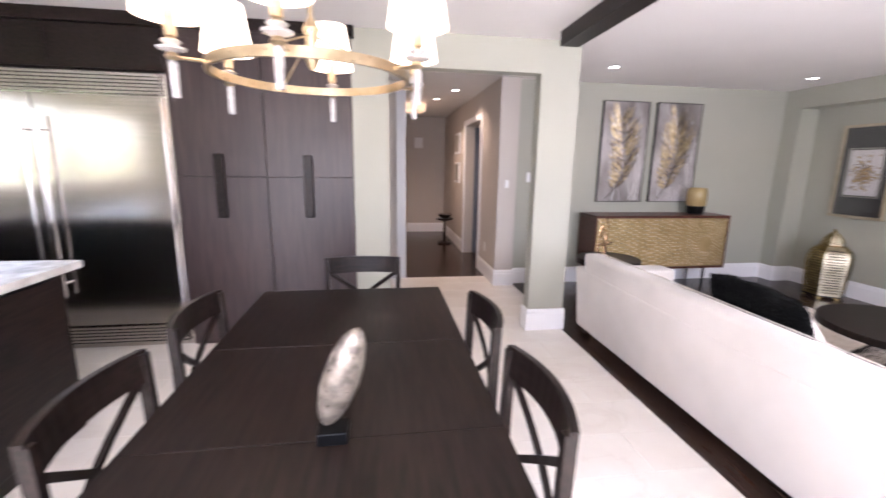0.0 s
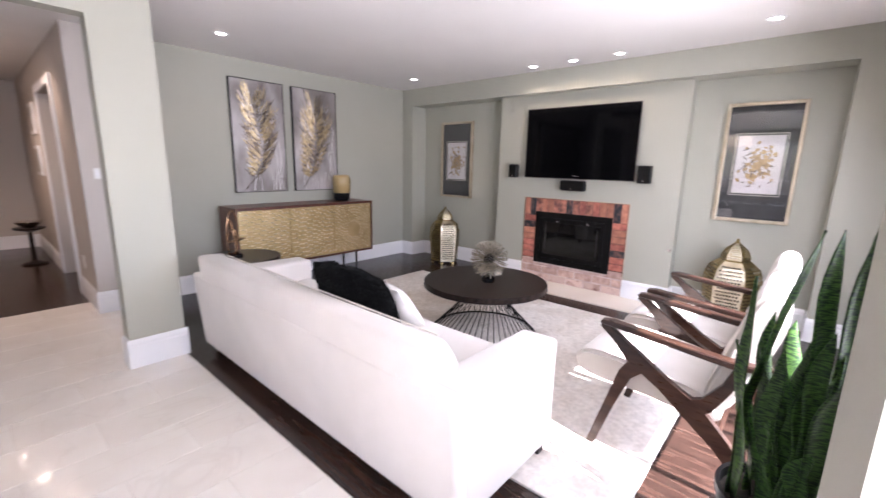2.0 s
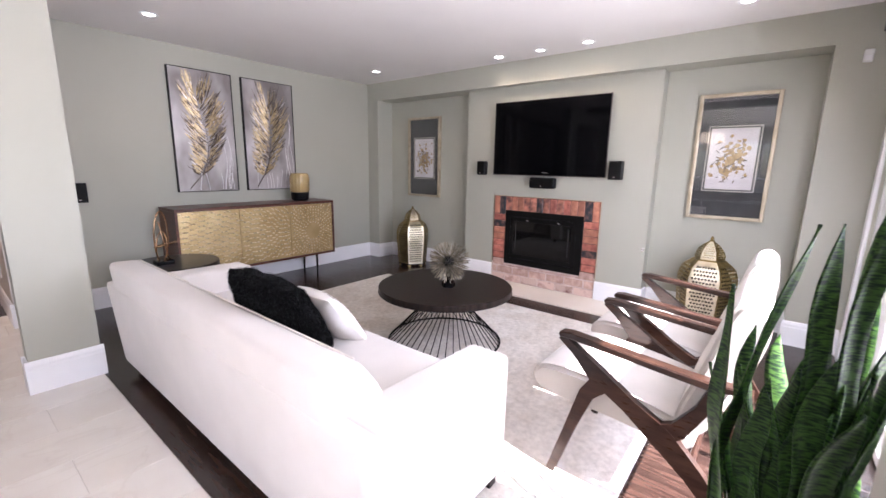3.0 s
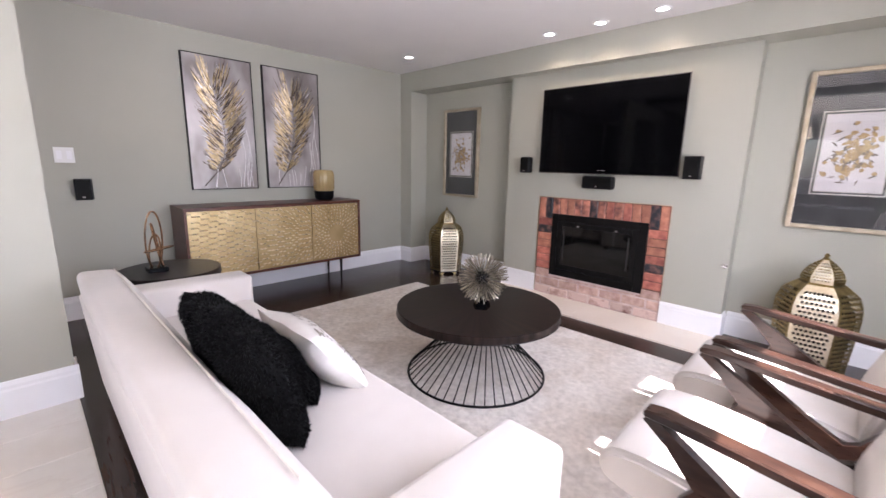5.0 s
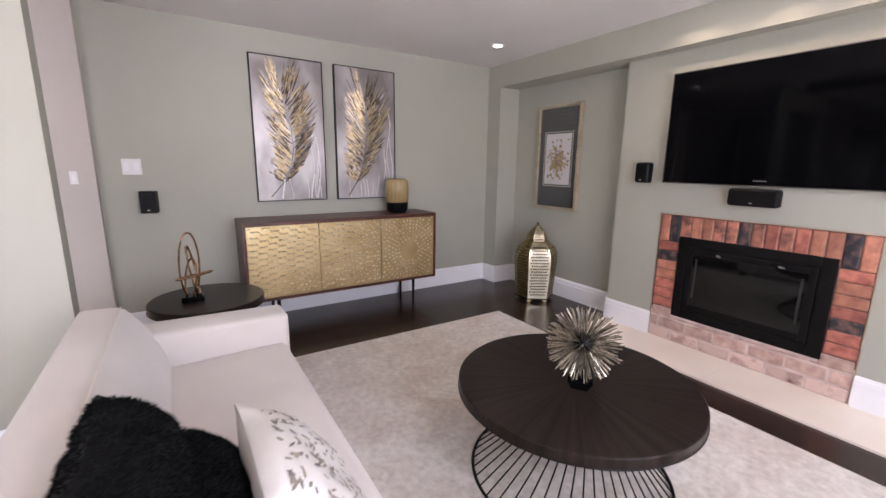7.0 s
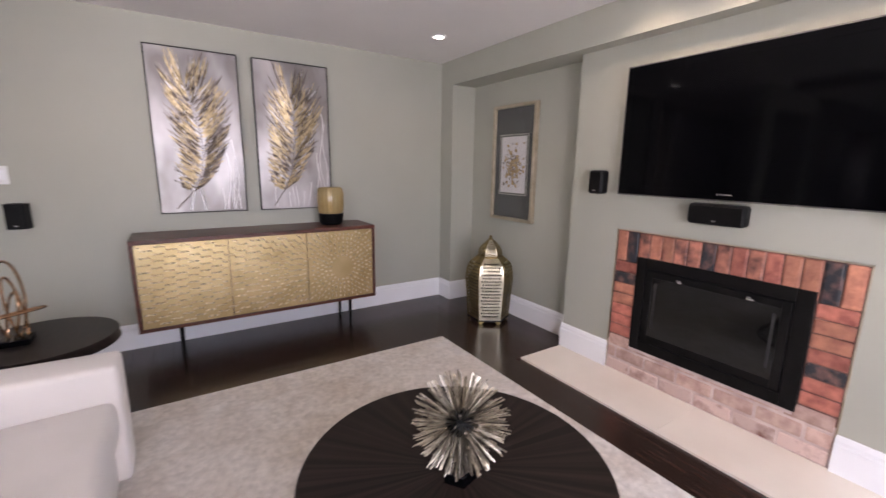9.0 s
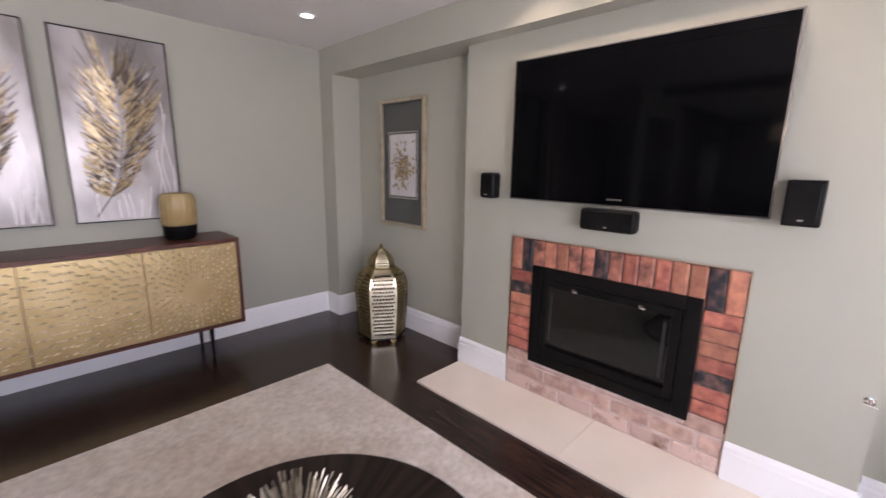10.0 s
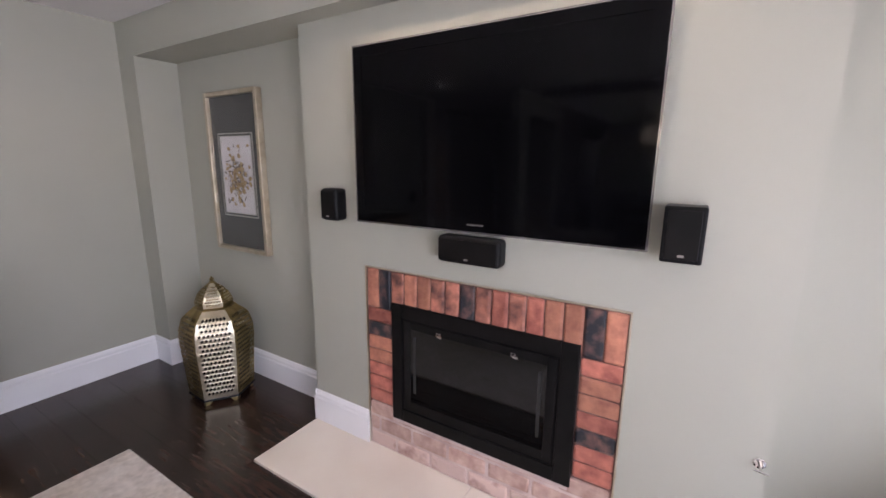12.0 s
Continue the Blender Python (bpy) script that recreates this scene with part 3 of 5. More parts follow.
plate("light_switch", (0.588, 0.708, 4.005, 4.012, 1.264, 1.381), "white double light switch on the green wall", "y")
plate("wall_outlet", (4.280, RX, -0.53, -0.46, 0.30, 0.415), "white wall outlet low on the green wall", "x")
alarm = thing("motion_sensor", 4.0, -1.04, 2.10, "small white motion sensor high on the pilaster", "sensor")
slab("housing", (3.975, PX, -1.065, -1.015, 2.07, 2.15), M["plastic"], alarm, bevel=0.008)
slab("lens", (3.970, 3.977, -1.058, -1.022, 2.08, 2.11), M["white"], alarm, bevel=0.003)
key = thing("gas_valve_key", BX, 0.24, 0.585, "small chrome gas valve key in the wall beside the fireplace", "valve")
bm = bmesh.new()
turn(bm, [(0.018, 0), (0.018, 0.004), (0.010, 0.006)], 16)
for v in bm.verts:
    v.co = Vector((BX - v.co.z, 0.245 + v.co.x, 0.585 + v.co.y))
part("rosette", bm, M["chrome"], key)
bm = bmesh.new()
rod(bm, (BX, 0.245, 0.585), (BX - 0.05, 0.245, 0.585), 0.004)
rod(bm, (BX - 0.05, 0.265, 0.587), (BX - 0.05, 0.225, 0.583), 0.003)
part("stem", bm, M["chrome"], key)


# framed pictures in the recesses
def framed(yc, seed):
    t = thing("framed_picture", RX, yc, 0.92, "tall gilt-framed print of gold blossoms on charcoal mat", "picture", "framed prints")
    y0, y1, z0, z1 = yc - 0.285, yc + 0.285, 0.920, 1.977
    f = 0.030
    bm = bmesh.new()
    xa, xb = RX - 0.046, RX - 0.002
    for d in [(y0, y0 + f, z0, z1), (y1 - f, y1, z0, z1), (y0 + f, y1 - f, z1 - f, z1), (y0 + f, y1 - f, z0, z0 + f)]:
        box(bm, xa, xb, *d, bevel=0.005)
    part("frame", bm, M["frame"], t, "champagne gilt frame")
    slab("mat_board", (RX - 0.020, RX - 0.010, y0 + f, y1 - f, z0 + f, z1 - f), M["mat_dark"], t, "charcoal mat")
    py0, py1, pz0, pz1 = yc - 0.165, yc + 0.165, 1.185, 1.690
    bm = bmesh.new()
    for g, e in ((0.0, 0.005), (0.016, 0.008)):
        for d in [(py0 - g - e, py0 - g, pz0 - g - e, pz1 + g + e), (py1 + g, py1 + g + e, pz0 - g - e, pz1 + g + e),
                  (py0 - g, py1 + g, pz1 + g, pz1 + g + e), (py0 - g, py1 + g, pz0 - g - e, pz0 - g)]:
            box(bm, RX - 0.024, RX - 0.020, *d)
    part("fillet", bm, M["silver"], t, "thin silver fillets")
    slab("print", (RX - 0.022, RX - 0.020, py0, py1, pz0, pz1), M["paper"], t, "white paper print")
    r = random.Random(seed)
    for nm, m, cnt in (("dark_strokes", M["artdark"], 60), ("gold_blossoms", M["bloom"], 90)):
        bm = bmesh.new()
        for i in range(cnt):
            cy, cz = yc + r.gauss(0, 0.060), 1.425 + r.gauss(0, 0.078)
            cy, cz = min(max(cy, py0 + 0.03), py1 - 0.03), min(max(cz, pz0 + 0.06), pz1 - 0.06)
            a, b = (r.uniform(0.009, 0.017), r.uniform(0.010, 0.022)) if m is M["bloom"] else (r.uniform(0.012, 0.03), r.uniform(0.003, 0.007))
            ang = r.uniform(0, math.pi)
            x = RX - 0.0225 - i * 0.00002
            vs = []
            for k in range(9):
                q = 2 * math.pi * k / 9
                rr = 1 + r.uniform(-0.25, 0.25)
                u, v = a * math.cos(q) * rr, b * math.sin(q) * rr
                vs.append(bm.verts.new((x, cy + u * math.cos(ang) - v * math.sin(ang), cz + u * math.sin(ang) + v * math.cos(ang))))
            bm.faces.new(vs)
        part(nm, bm, m, t, kind="stuff")
    g = slab("pane", (RX - 0.029, RX - 0.027, y0 + f, y1 - f, z0 + f, z1 - f), M["pglass"], t, "clear picture glass")
    g.visible_shadow = False


framed(3.153, 3)
framed(-0.340, 8)


# feather canvases
def feather(x0, x1, seed, lean):
    t = thing("feather_painting", (x0 + x1) / 2, 4.0, 1.03, "silver canvas with a large gold and bronze feather", "painting", "feather paintings")
    z0, z1 = 1.034, 2.240
    bm = bmesh.new()
    box(bm, x0 + 0.006, x1 - 0.006, 3.978, 4.010, z0 + 0.006, z1 - 0.006, bevel=0.002)
    part("canvas", bm, M["canvas"], t, "brushed silver canvas")
    bm = bmesh.new()
    for d in [(x0, x0 + 0.006, z0, z1), (x1 - 0.006, x1, z0, z1), (x0 + 0.006, x1 - 0.006, z1 - 0.006, z1), (x0 + 0.006, x1 - 0.006, z0, z0 + 0.006)]:
        box(bm, d[0], d[1], 3.972, 4.011, d[2], d[3])
    part("frame", bm, M["blackmetal"], t, "thin dark frame")
    r = random.Random(seed)
    W, H = x1 - x0, z1 - z0
    knots = [(0.03, 0.18), (0.15, 0.40 - lean), (0.26, 0.49 - lean), (0.38, 0.53 - lean), (0.52, 0.51), (0.70, 0.43 + lean), (0.88, 0.34 + lean), (1.0, 0.26 + lean)]

    def sx(v):
        for (va, ua), (vb, ub) in zip(knots, knots[1:]):
            if v <= vb:
                return x0 + W * (ua + (ub - ua) * (v - va) / (vb - va))
        return x0 + W * knots[-1][1]

    sz = lambda v: z0 + H * v
    bms = [bmesh.new() for _ in range(4)]
    for i in range(1350):
        v = 0.13 + 0.65 * r.random()
        side = 1 if i % 2 else -1
        full = math.sin(math.pi * min(1.0, max(0.0, (v - 0.06) / 0.98))) ** 0.45 * (1.0 if v < 0.6 else 1.0 - 1.9 * (v - 0.6))
        width = W * 0.36 * full * r.uniform(0.45, 1.12) * (1.0 if side < 0 else 1.05)
        rise = (0.30 + 0.45 * v) * width * r.uniform(0.8, 1.3) + 0.055 * v
        if v > 0.68:
            width *= r.uniform(0.4, 1.0)
            rise += 0.07 * r.random()
        off = r.uniform(0, 0.72)
        end = min(1.0, off + r.uniform(0.25, 0.55))
        outer = 0.5 * (off + end)
        patch = noise.noise(Vector((v * 7.0 + seed, side * 3.1 + outer * 2.2, seed)))
        if outer > 0.78:
            w4 = [0.22, 0.28, 0.06, 0.44]
        elif patch > 0.0:
            w4 = [0.66, 0.24, 0.04, 0.06]
        else:
            w4 = [0.24, 0.46, 0.08, 0.22]
        b = bms[r.choices([0, 1, 2, 3], w4)[0]]
        y = 3.9772 - (1.05 - outer) * 0.004 - r.random() * 0.001
        wd = r.uniform(0.0020, 0.0068) * (1.25 if patch > 0 else 0.85)
        prev = None
        for k in range(5):
            u = off + (end - off) * k / 4
            px = sx(v) + side * width * u ** 0.92
            pz = sz(v) + rise * (u ** 1.7) * 1.6 + 0.16 * width * math.sin(u * 3)
            hw = wd * math.sin(math.pi * (0.10 + 0.84 * k / 4))
            nx, nz = -0.55 * side, 0.83
            c = (b.verts.new((min(max(px + nx * hw, x0 + 0.01), x1 - 0.01), y - 0.0025 * math.sin(math.pi * k / 4), min(pz + nz * hw, z1 - 0.012))),
                 b.verts.new((min(max(px - nx * hw, x0 + 0.01), x1 - 0.01), y, min(pz - nz * hw, z1 - 0.014))))
            if prev:
                b.faces.new((prev[0], prev[1], c[1], c[0]))
            prev = c
    tube(bms[1], [(sx(0.03 + 0.04 * k), 3.9705, sz(0.03 + 0.04 * k)) for k in range(20)], [0.0042 - 0.0002 * k for k in range(20)], 6)
    for b, nm, m in zip(bms, ("gold_barb_layer", "bronze_barb_layer", "silver_barb_layer", "taupe_barb_layer"), (M["artgold"], M["artdark"], M["artsilver"], M["arttaupe"])):
        part(nm, b, m, t, kind="stuff")
    bm = bmesh.new()
    for i in range(11):
        xx, ph = x0 + W * r.uniform(0.22, 0.95), r.uniform(0, 6)
        run = r.randint(3, 6) if i < 7 else r.randint(10, 20)
        xx = xx if i < 7 else x0 + W * r.uniform(0.78, 0.95)
        tube(bm, [(min(max(xx + 0.018 * math.sin(ph + k * 0.45), x0 + 0.02), x1 - 0.02), 3.978, z0 + 0.02 + k * 0.042) for k in range(run)], 0.0038, 5)
    part("drip_relief", bm, M["artsilver"], t)


feather(1.500, 2.098, 11, 0.0)
feather(2.205, 2.808, 23, 0.06)

# sideboard
sb = thing("sideboard", 2.18, 3.78, 0, "dark walnut sideboard with three hammered gold doors", "sideboard")
SX0, SX1, SY0, SY1, SZ0, SZ1 = 1.305, 3.052, 3.575, 3.985, 0.255, 0.903
for nm, d in (("top_panel", (SX0, SX1, SY0, SY1, SZ1 - 0.028, SZ1)), ("bottom_panel", (SX0, SX1, SY0, SY1, SZ0, SZ0 + 0.022)),
              ("side_panel", (SX0, SX0 + 0.022, SY0, SY1, SZ0 + 0.022, SZ1 - 0.028)), ("side_panel", (SX1 - 0.022, SX1, SY0, SY1, SZ0 + 0.022, SZ1 - 0.028)),
              ("back_panel", (SX0 + 0.022, SX1 - 0.022, SY1 - 0.02, SY1, SZ0 + 0.022, SZ1 - 0.028))):
    slab(nm, d, M["walnut"], sb, "dark reddish walnut panel", bevel=0.002)
dw = (SX1 - SX0 - 0.044) / 3
SCX, SCZ = 2.755, 0.555
rs = random.Random(2)
for i in range(3):
    a = SX0 + 0.022 + i * dw + 0.003
    b = a + dw - 0.006
    za, zb = SZ0 + 0.026, SZ1 - 0.032
    door = slab("door", (a, b, SY0 + 0.006, SY0 + 0.024, za, zb), M["gold"], sb, "hammered gold door")
    bm = bmesh.new()
    ring = 3
    while ring * 0.036 < 1.6:
        rad = ring * 0.036
        num = max(10, int(2 * math.pi * rad / (0.036 if rad < 0.35 else 0.046)))
        if rad > 0.5:
            num = int(2 * math.pi * rad / 0.050)
        for k in range(num):
            q = 2 * math.pi * (k + 0.5 * (ring % 2)) / num
            cx, cz = SCX + rad * math.cos(q), SCZ + rad * math.sin(q)
            L, W = (0.024, 0.0080) if rad > 0.35 else (0.0155, 0.0075)
            if not (a + 0.014 < cx < b - 0.014 and za + 0.012 < cz < zb - 0.012):
                continue
            c, s = math.cos(q), math.sin(q)
            vs = [bm.verts.new((cx + u * c - v * s, SY0 + 0.0062, cz + u * s + v * c)) for u, v in ((-L, 0), (0, -W), (L, 0), (0, W))]
            top = bm.verts.new((cx, SY0 + 0.0062 - 0.014, cz))
            for j in range(4):
                bm.faces.new((vs[j], vs[(j + 1) % 4], top))
        ring += 1
    part("hammered_relief", bm, M["goldhi"], door, kind="stuff")
for x in (1.55, 2.83):
    for y in (3.64, 3.92):
        bm = bmesh.new()
        rod(bm, (x, y, SZ0), (x, y, 0), 0.016, 10, 0.010)
        part("leg", bm, M["blackmetal"], sb, "slim black metal leg", smooth=True)

# candle holder on the sideboard
ch = thing("glass_candle_holder", 2.74, 3.80, SZ1, "amber ribbed glass candle holder on a black base", "candle holder")
bm = bmesh.new()
turn(bm, [(0.080, SZ1), (0.100, SZ1 + 0.02), (0.108, SZ1 + 0.098), (0.100, SZ1 + 0.100)], 28, cx=2.74, cy=3.80)
part("base", bm, M["black"], ch, "matt black base", smooth=True)
bm = bmesh.new()
rings = [(0.100, 0.100), (0.110, 0.125), (0.112, 0.26), (0.104, 0.305), (0.086, 0.322), (0.080, 0.322), (0.096, 0.300), (0.105, 0.26), (0.103, 0.125), (0.094, 0.108)]
turn(bm, [(r, SZ1 + z) for r, z in rings], 72, cx=2.74, cy=3.80)
for v in bm.verts:
    a = math.atan2(v.co.y - 3.80, v.co.x - 2.74)
    k = 1 + 0.022 * math.cos(a * 18)
    v.co.x, v.co.y = 2.74 + (v.co.x - 2.74) * k, 3.80 + (v.co.y - 3.80) * k
part("glass_shade", bm, M["amber"], ch, "amber ribbed glass", smooth=True)


# perforated lanterns
def lantern(x, y, rot, s, label, nm="floor_lantern"):
    t = thing(nm, x, y, 0, label, "lantern", "moroccan lanterns")
    prof = [(0.188, 0.035), (0.200, 0.20), (0.213, 0.38), (0.211, 0.46), (0.184, 0.54), (0.120, 0.592)]
    dome = [(0.104, 0.598), (0.108, 0.628), (0.090, 0.675), (0.052, 0.718), (0.016, 0.745)]
    N = 6

    def pt(k, u, prof, h):
        for (r0, z0), (r1, z1) in zip(prof, prof[1:]):
            if h <= z1 + 1e-9:
                f = (h - z0) / (z1 - z0)
                r, z = r0 + (r1 - r0) * f, h
                break
        a0, a1 = 2 * math.pi * k / N, 2 * math.pi * (k + 1) / N
        p0, p1 = Vector((r * math.cos(a0), r * math.sin(a0), z)), Vector((r * math.cos(a1), r * math.sin(a1), z))
        return p0.lerp(p1, u)

    def panel(k, prof, nu, nh, name, m, lab):
        bm = bmesh.new()
        h0, h1 = prof[0][1], prof[-1][1]
        for j in range(nh):
            cuts = [0.0, 0.07] + [0.07 + 0.86 * (i + (0.5 if j % 2 else 0.0)) / nu for i in range(0 if j % 2 else 1, nu)] + [0.93, 1.0]
            for ua, ub in zip(cuts, cuts[1:]):
                ha, hb = h0 + (h1 - h0) * j / nh, h0 + (h1 - h0) * (j + 1) / nh
                c = [pt(k, ua, prof, ha), pt(k, ub, prof, ha), pt(k, ub, prof, hb), pt(k, ua, prof, hb)]
                vo = [bm.verts.new(q * s) for q in c]
                if ub - ua < 0.75 * 0.86 / nu or j in (0, nh - 1):
                    bm.faces.new(vo)
                    continue
                um, hm = (ua + ub) / 2, (ha + hb) / 2
                du, dh = (ub - ua) * 0.43, (hb - ha) * 0.36
                q = [pt(k, um - du * 0.3, prof, hm - dh), pt(k, um + du, prof, hm - dh * 0.2), pt(k, um + du * 0.3, prof, hm + dh), pt(k, um - du, prof, hm + dh * 0.2)]
                cen = (c[0] + c[2]) / 2
                nrm = Vector((cen.x, cen.y, 0)).normalized() * 0.002
                vi = [bm.verts.new((p + nrm) * s) for p in q]
                for e in range(4):
                    bm.faces.new((vo[e], vo[(e + 1) % 4], vi[(e + 1) % 4], vi[e]))
        bmesh.ops.remove_doubles(bm, verts=bm.verts[:], dist=0.0002)
        o = part(name, bm, m, None, lab)
        o.parent = t

    for k in range(N):
        bright = k % 2 == 0
        panel(k, prof, 8, 19, "panel", M["silvergold"] if bright else M["brass"], "pierced bright brass panel" if bright else "pierced antique brass panel")
        panel(k, dome, 6, 9, "dome_panel", M["silvergold"] if bright else M["brass"], "pierced dome panel")
    bm = bmesh.new()
    turn(bm, [(0.188 * s, 0.028 * s), (0.196 * s, 0.030 * s), (0.192 * s, 0.040 * s)], 6)
    turn(bm, [(0.160 * s, 0.036 * s), (0.174 * s, 0.20 * s), (0.190 * s, 0.40 * s), (0.10 * s, 0.585 * s)], 6)
    o = part("liner", bm, M["black"], None, "dark inner liner")
    o.parent = t
    bm = bmesh.new()
    turn(bm, [(0.121 * s, 0.588 * s), (0.124 * s, 0.594 * s), (0.104 * s, 0.601 * s)], 6)
    o = part("collar", bm, M["brass"], None, "brass collar under the dome")
    o.parent = t
    bm = bmesh.new()
    turn(bm, [(0.016 * s, 0.740 * s), (0.020 * s, 0.748 * s), (0.010 * s, 0.756 * s), (0.014 * s, 0.768 * s), (0.003 * s, 0.782 * s)], 12)
    o = part("finial", bm, M["brass"], None, "small brass finial", smooth=True)
    o.parent = t
    for k in range(N):
        bm = bmesh.new()
        a = 2 * math.pi * k / N
        c = Vector((math.cos(a), math.sin(a), 0))
        ta = Vector((-math.sin(a), math.cos(a), 0))
        for sg in (-1, 1):
            p = [c * 0.178, c * 0.178 + (ta * sg - c * 0.577) * 0.045, c * 0.180 + (ta * sg - c * 0.577) * 0.018, c * 0.180]
            vs = [bm.verts.new((q + Vector((0, 0, z))) * s) for q, z in zip(p, (0.036, 0.036, 0.0, 0.0))]
            bm.faces.new(vs)
            vs2 = [bm.verts.new((q * 0.98 + Vector((0, 0, z))) * s) for q, z in zip(p, (0.036, 0.036, 0.0, 0.0))]
            bm.faces.new(vs2[::-1])
            for e in range(4):
                bm.faces.new((vs[e], vs[(e + 1) % 4], vs2[(e + 1) % 4], vs2[e]))
        o = part("foot", bm, M["brass"], None)
        o.parent = t
    t.matrix_basis = pose(x, y, 0, 0, 0, rot)


lantern(4.00, 3.12, 206.6, 1.03, "tall pierced brass lantern standing in the narrow recess")
lantern(3.94, -0.32, 150, 1.03, "tall pierced brass lantern standing on the floor by the chairs")

M["tabletop"] = mat("radial_veneer", (0.010, 0.007, 0.0065), (0.022, 0.014, 0.012), 0.33)
nt = M["tabletop"].node_tree
bs = nt.nodes["Principled BSDF"]
bs.inputs["Specular IOR Level"].default_value = 0.13
geo, sub, rad, ns, rp, mrg = (nt.nodes.new(k) for k in ("ShaderNodeNewGeometry", "ShaderNodeVectorMath", "ShaderNodeTexGradient", "ShaderNodeTexNoise", "ShaderNodeValToRGB", "ShaderNodeMapRange"))
sub.operation, rad.gradient_type, ns.noise_dimensions = 'SUBTRACT', 'RADIAL', '1D'
sub.inputs[1].default_value = (2.29, 1.185, 0)
ns.inputs["Scale"].default_value, ns.inputs["Detail"].default_value = 70, 4
rp.color_ramp.elements[0].position, rp.color_ramp.elements[1].position = 0.35, 0.68
rp.color_ramp.elements[0].color, rp.color_ramp.elements[1].color = (0.009, 0.006, 0.0055, 1), (0.026, 0.017, 0.014, 1)
mrg.inputs["To Min"].default_value, mrg.inputs["To Max"].default_value = 0.30, 0.40
nt.links.new(geo.outputs["Position"], sub.inputs[0])
nt.links.new(sub.outputs["Vector"], rad.inputs["Vector"])
nt.links.new(rad.outputs["Fac"], ns.inputs["W"])
nt.links.new(ns.outputs["Fac"], rp.inputs["Fac"])
nt.links.new(rp.outputs["Color"], bs.inputs["Base Color"])
nt.links.new(ns.outputs["Fac"], mrg.inputs["Value"])
nt.links.new(mrg.outputs["Result"], bs.inputs["Roughness"])

# sofa
sofa = thing("sofa", 0.9, 1.25, 0, "long off-white upholstered sofa with its back to the tiled floor", "sofa")
SY_A, SY_B = 0.05, 2.43


def prism(name, outline, y0, y1, bevel, m, parent, label=""):
    bm = bmesh.new()
    a = [bm.verts.new((x, y0, z)) for x, z in outline]
    b = [bm.verts.new((x, y1, z)) for x, z in outline]
    n = len(outline)
    for i in range(n):
        bm.faces.new((a[i], a[(i + 1) % n], b[(i + 1) % n], b[i]))
    bm.faces.new(a[::-1])
    bm.faces.new(b)
    bmesh.ops.recalc_face_normals(bm, faces=bm.faces[:])
    bmesh.ops.bevel(bm, geom=bm.edges[:], offset=bevel, segments=3, affect='EDGES', profile=0.5)
    return part(name, bm, m, parent, label, smooth=True)


bm = bmesh.new()
box(bm, 0.575, 1.285, SY_A + 0.19, SY_B - 0.19, 0.075, 0.30, bevel=0.01)
part("base", bm, M["sofa"], sofa, smooth=True)
prism("back_panel", [(0.562, 0.075), (0.62, 0.075), (0.62, 0.608), (0.516, 0.612)], SY_A, SY_B, 0.020, M["sofa"], sofa)
prism("backrest", [(0.568, 0.10), (0.82, 0.10), (0.82, 0.42), (0.79, 0.545), (0.73, 0.66), (0.665, 0.750), (0.509, 0.758)], SY_A + 0.15, SY_B - 0.13, 0.036, M["sofa"], sofa)
for ya, yb, xf in ((SY_A, SY_A + 0.19, 1.285), (SY_B - 0.20, SY_B, 1.335)):
    prism("arm", [(0.60, 0.075), (xf, 0.075), (xf, 0.603), (0.575, 0.616)], ya, yb, 0.025, M["sofa"], sofa)
prism("seat_cushion", [(0.735, 0.298), (1.315, 0.298), (1.315, 0.462), (0.70, 0.450)], SY_A + 0.19, SY_B - 0.19, 0.035, M["sofa"], sofa, "one long bench seat cushion")
bm = bmesh.new()
tube(bm, [(0.660, SY_A + 0.20 + i * 0.1, 0.752) for i in range(20)] + [(0.660, SY_B - 0.17, 0.750)], 0.0035, 6)
part("piping", bm, M["piping"], sofa, "pale piped seam")
for x in (0.64, 1.235):
    for y in (SY_A + 0.05, SY_B - 0.05):
        bm = bmesh.new()
        r = bmesh.ops.create_cube(bm, size=1)
        for v in r["verts"]:
            k = 0.030 if v.co.z > 0 else 0.022
            v.co = Vector((x + v.co.x * 2 * k, y + v.co.y * 2 * k, 0.0135 * (x > 1) * (y > -0.35) + (0.0615 if x > 1 else 0.075) * (v.co.z + 0.5)))
        part("leg", bm, M["espresso"], sofa, "tapered dark wood leg")


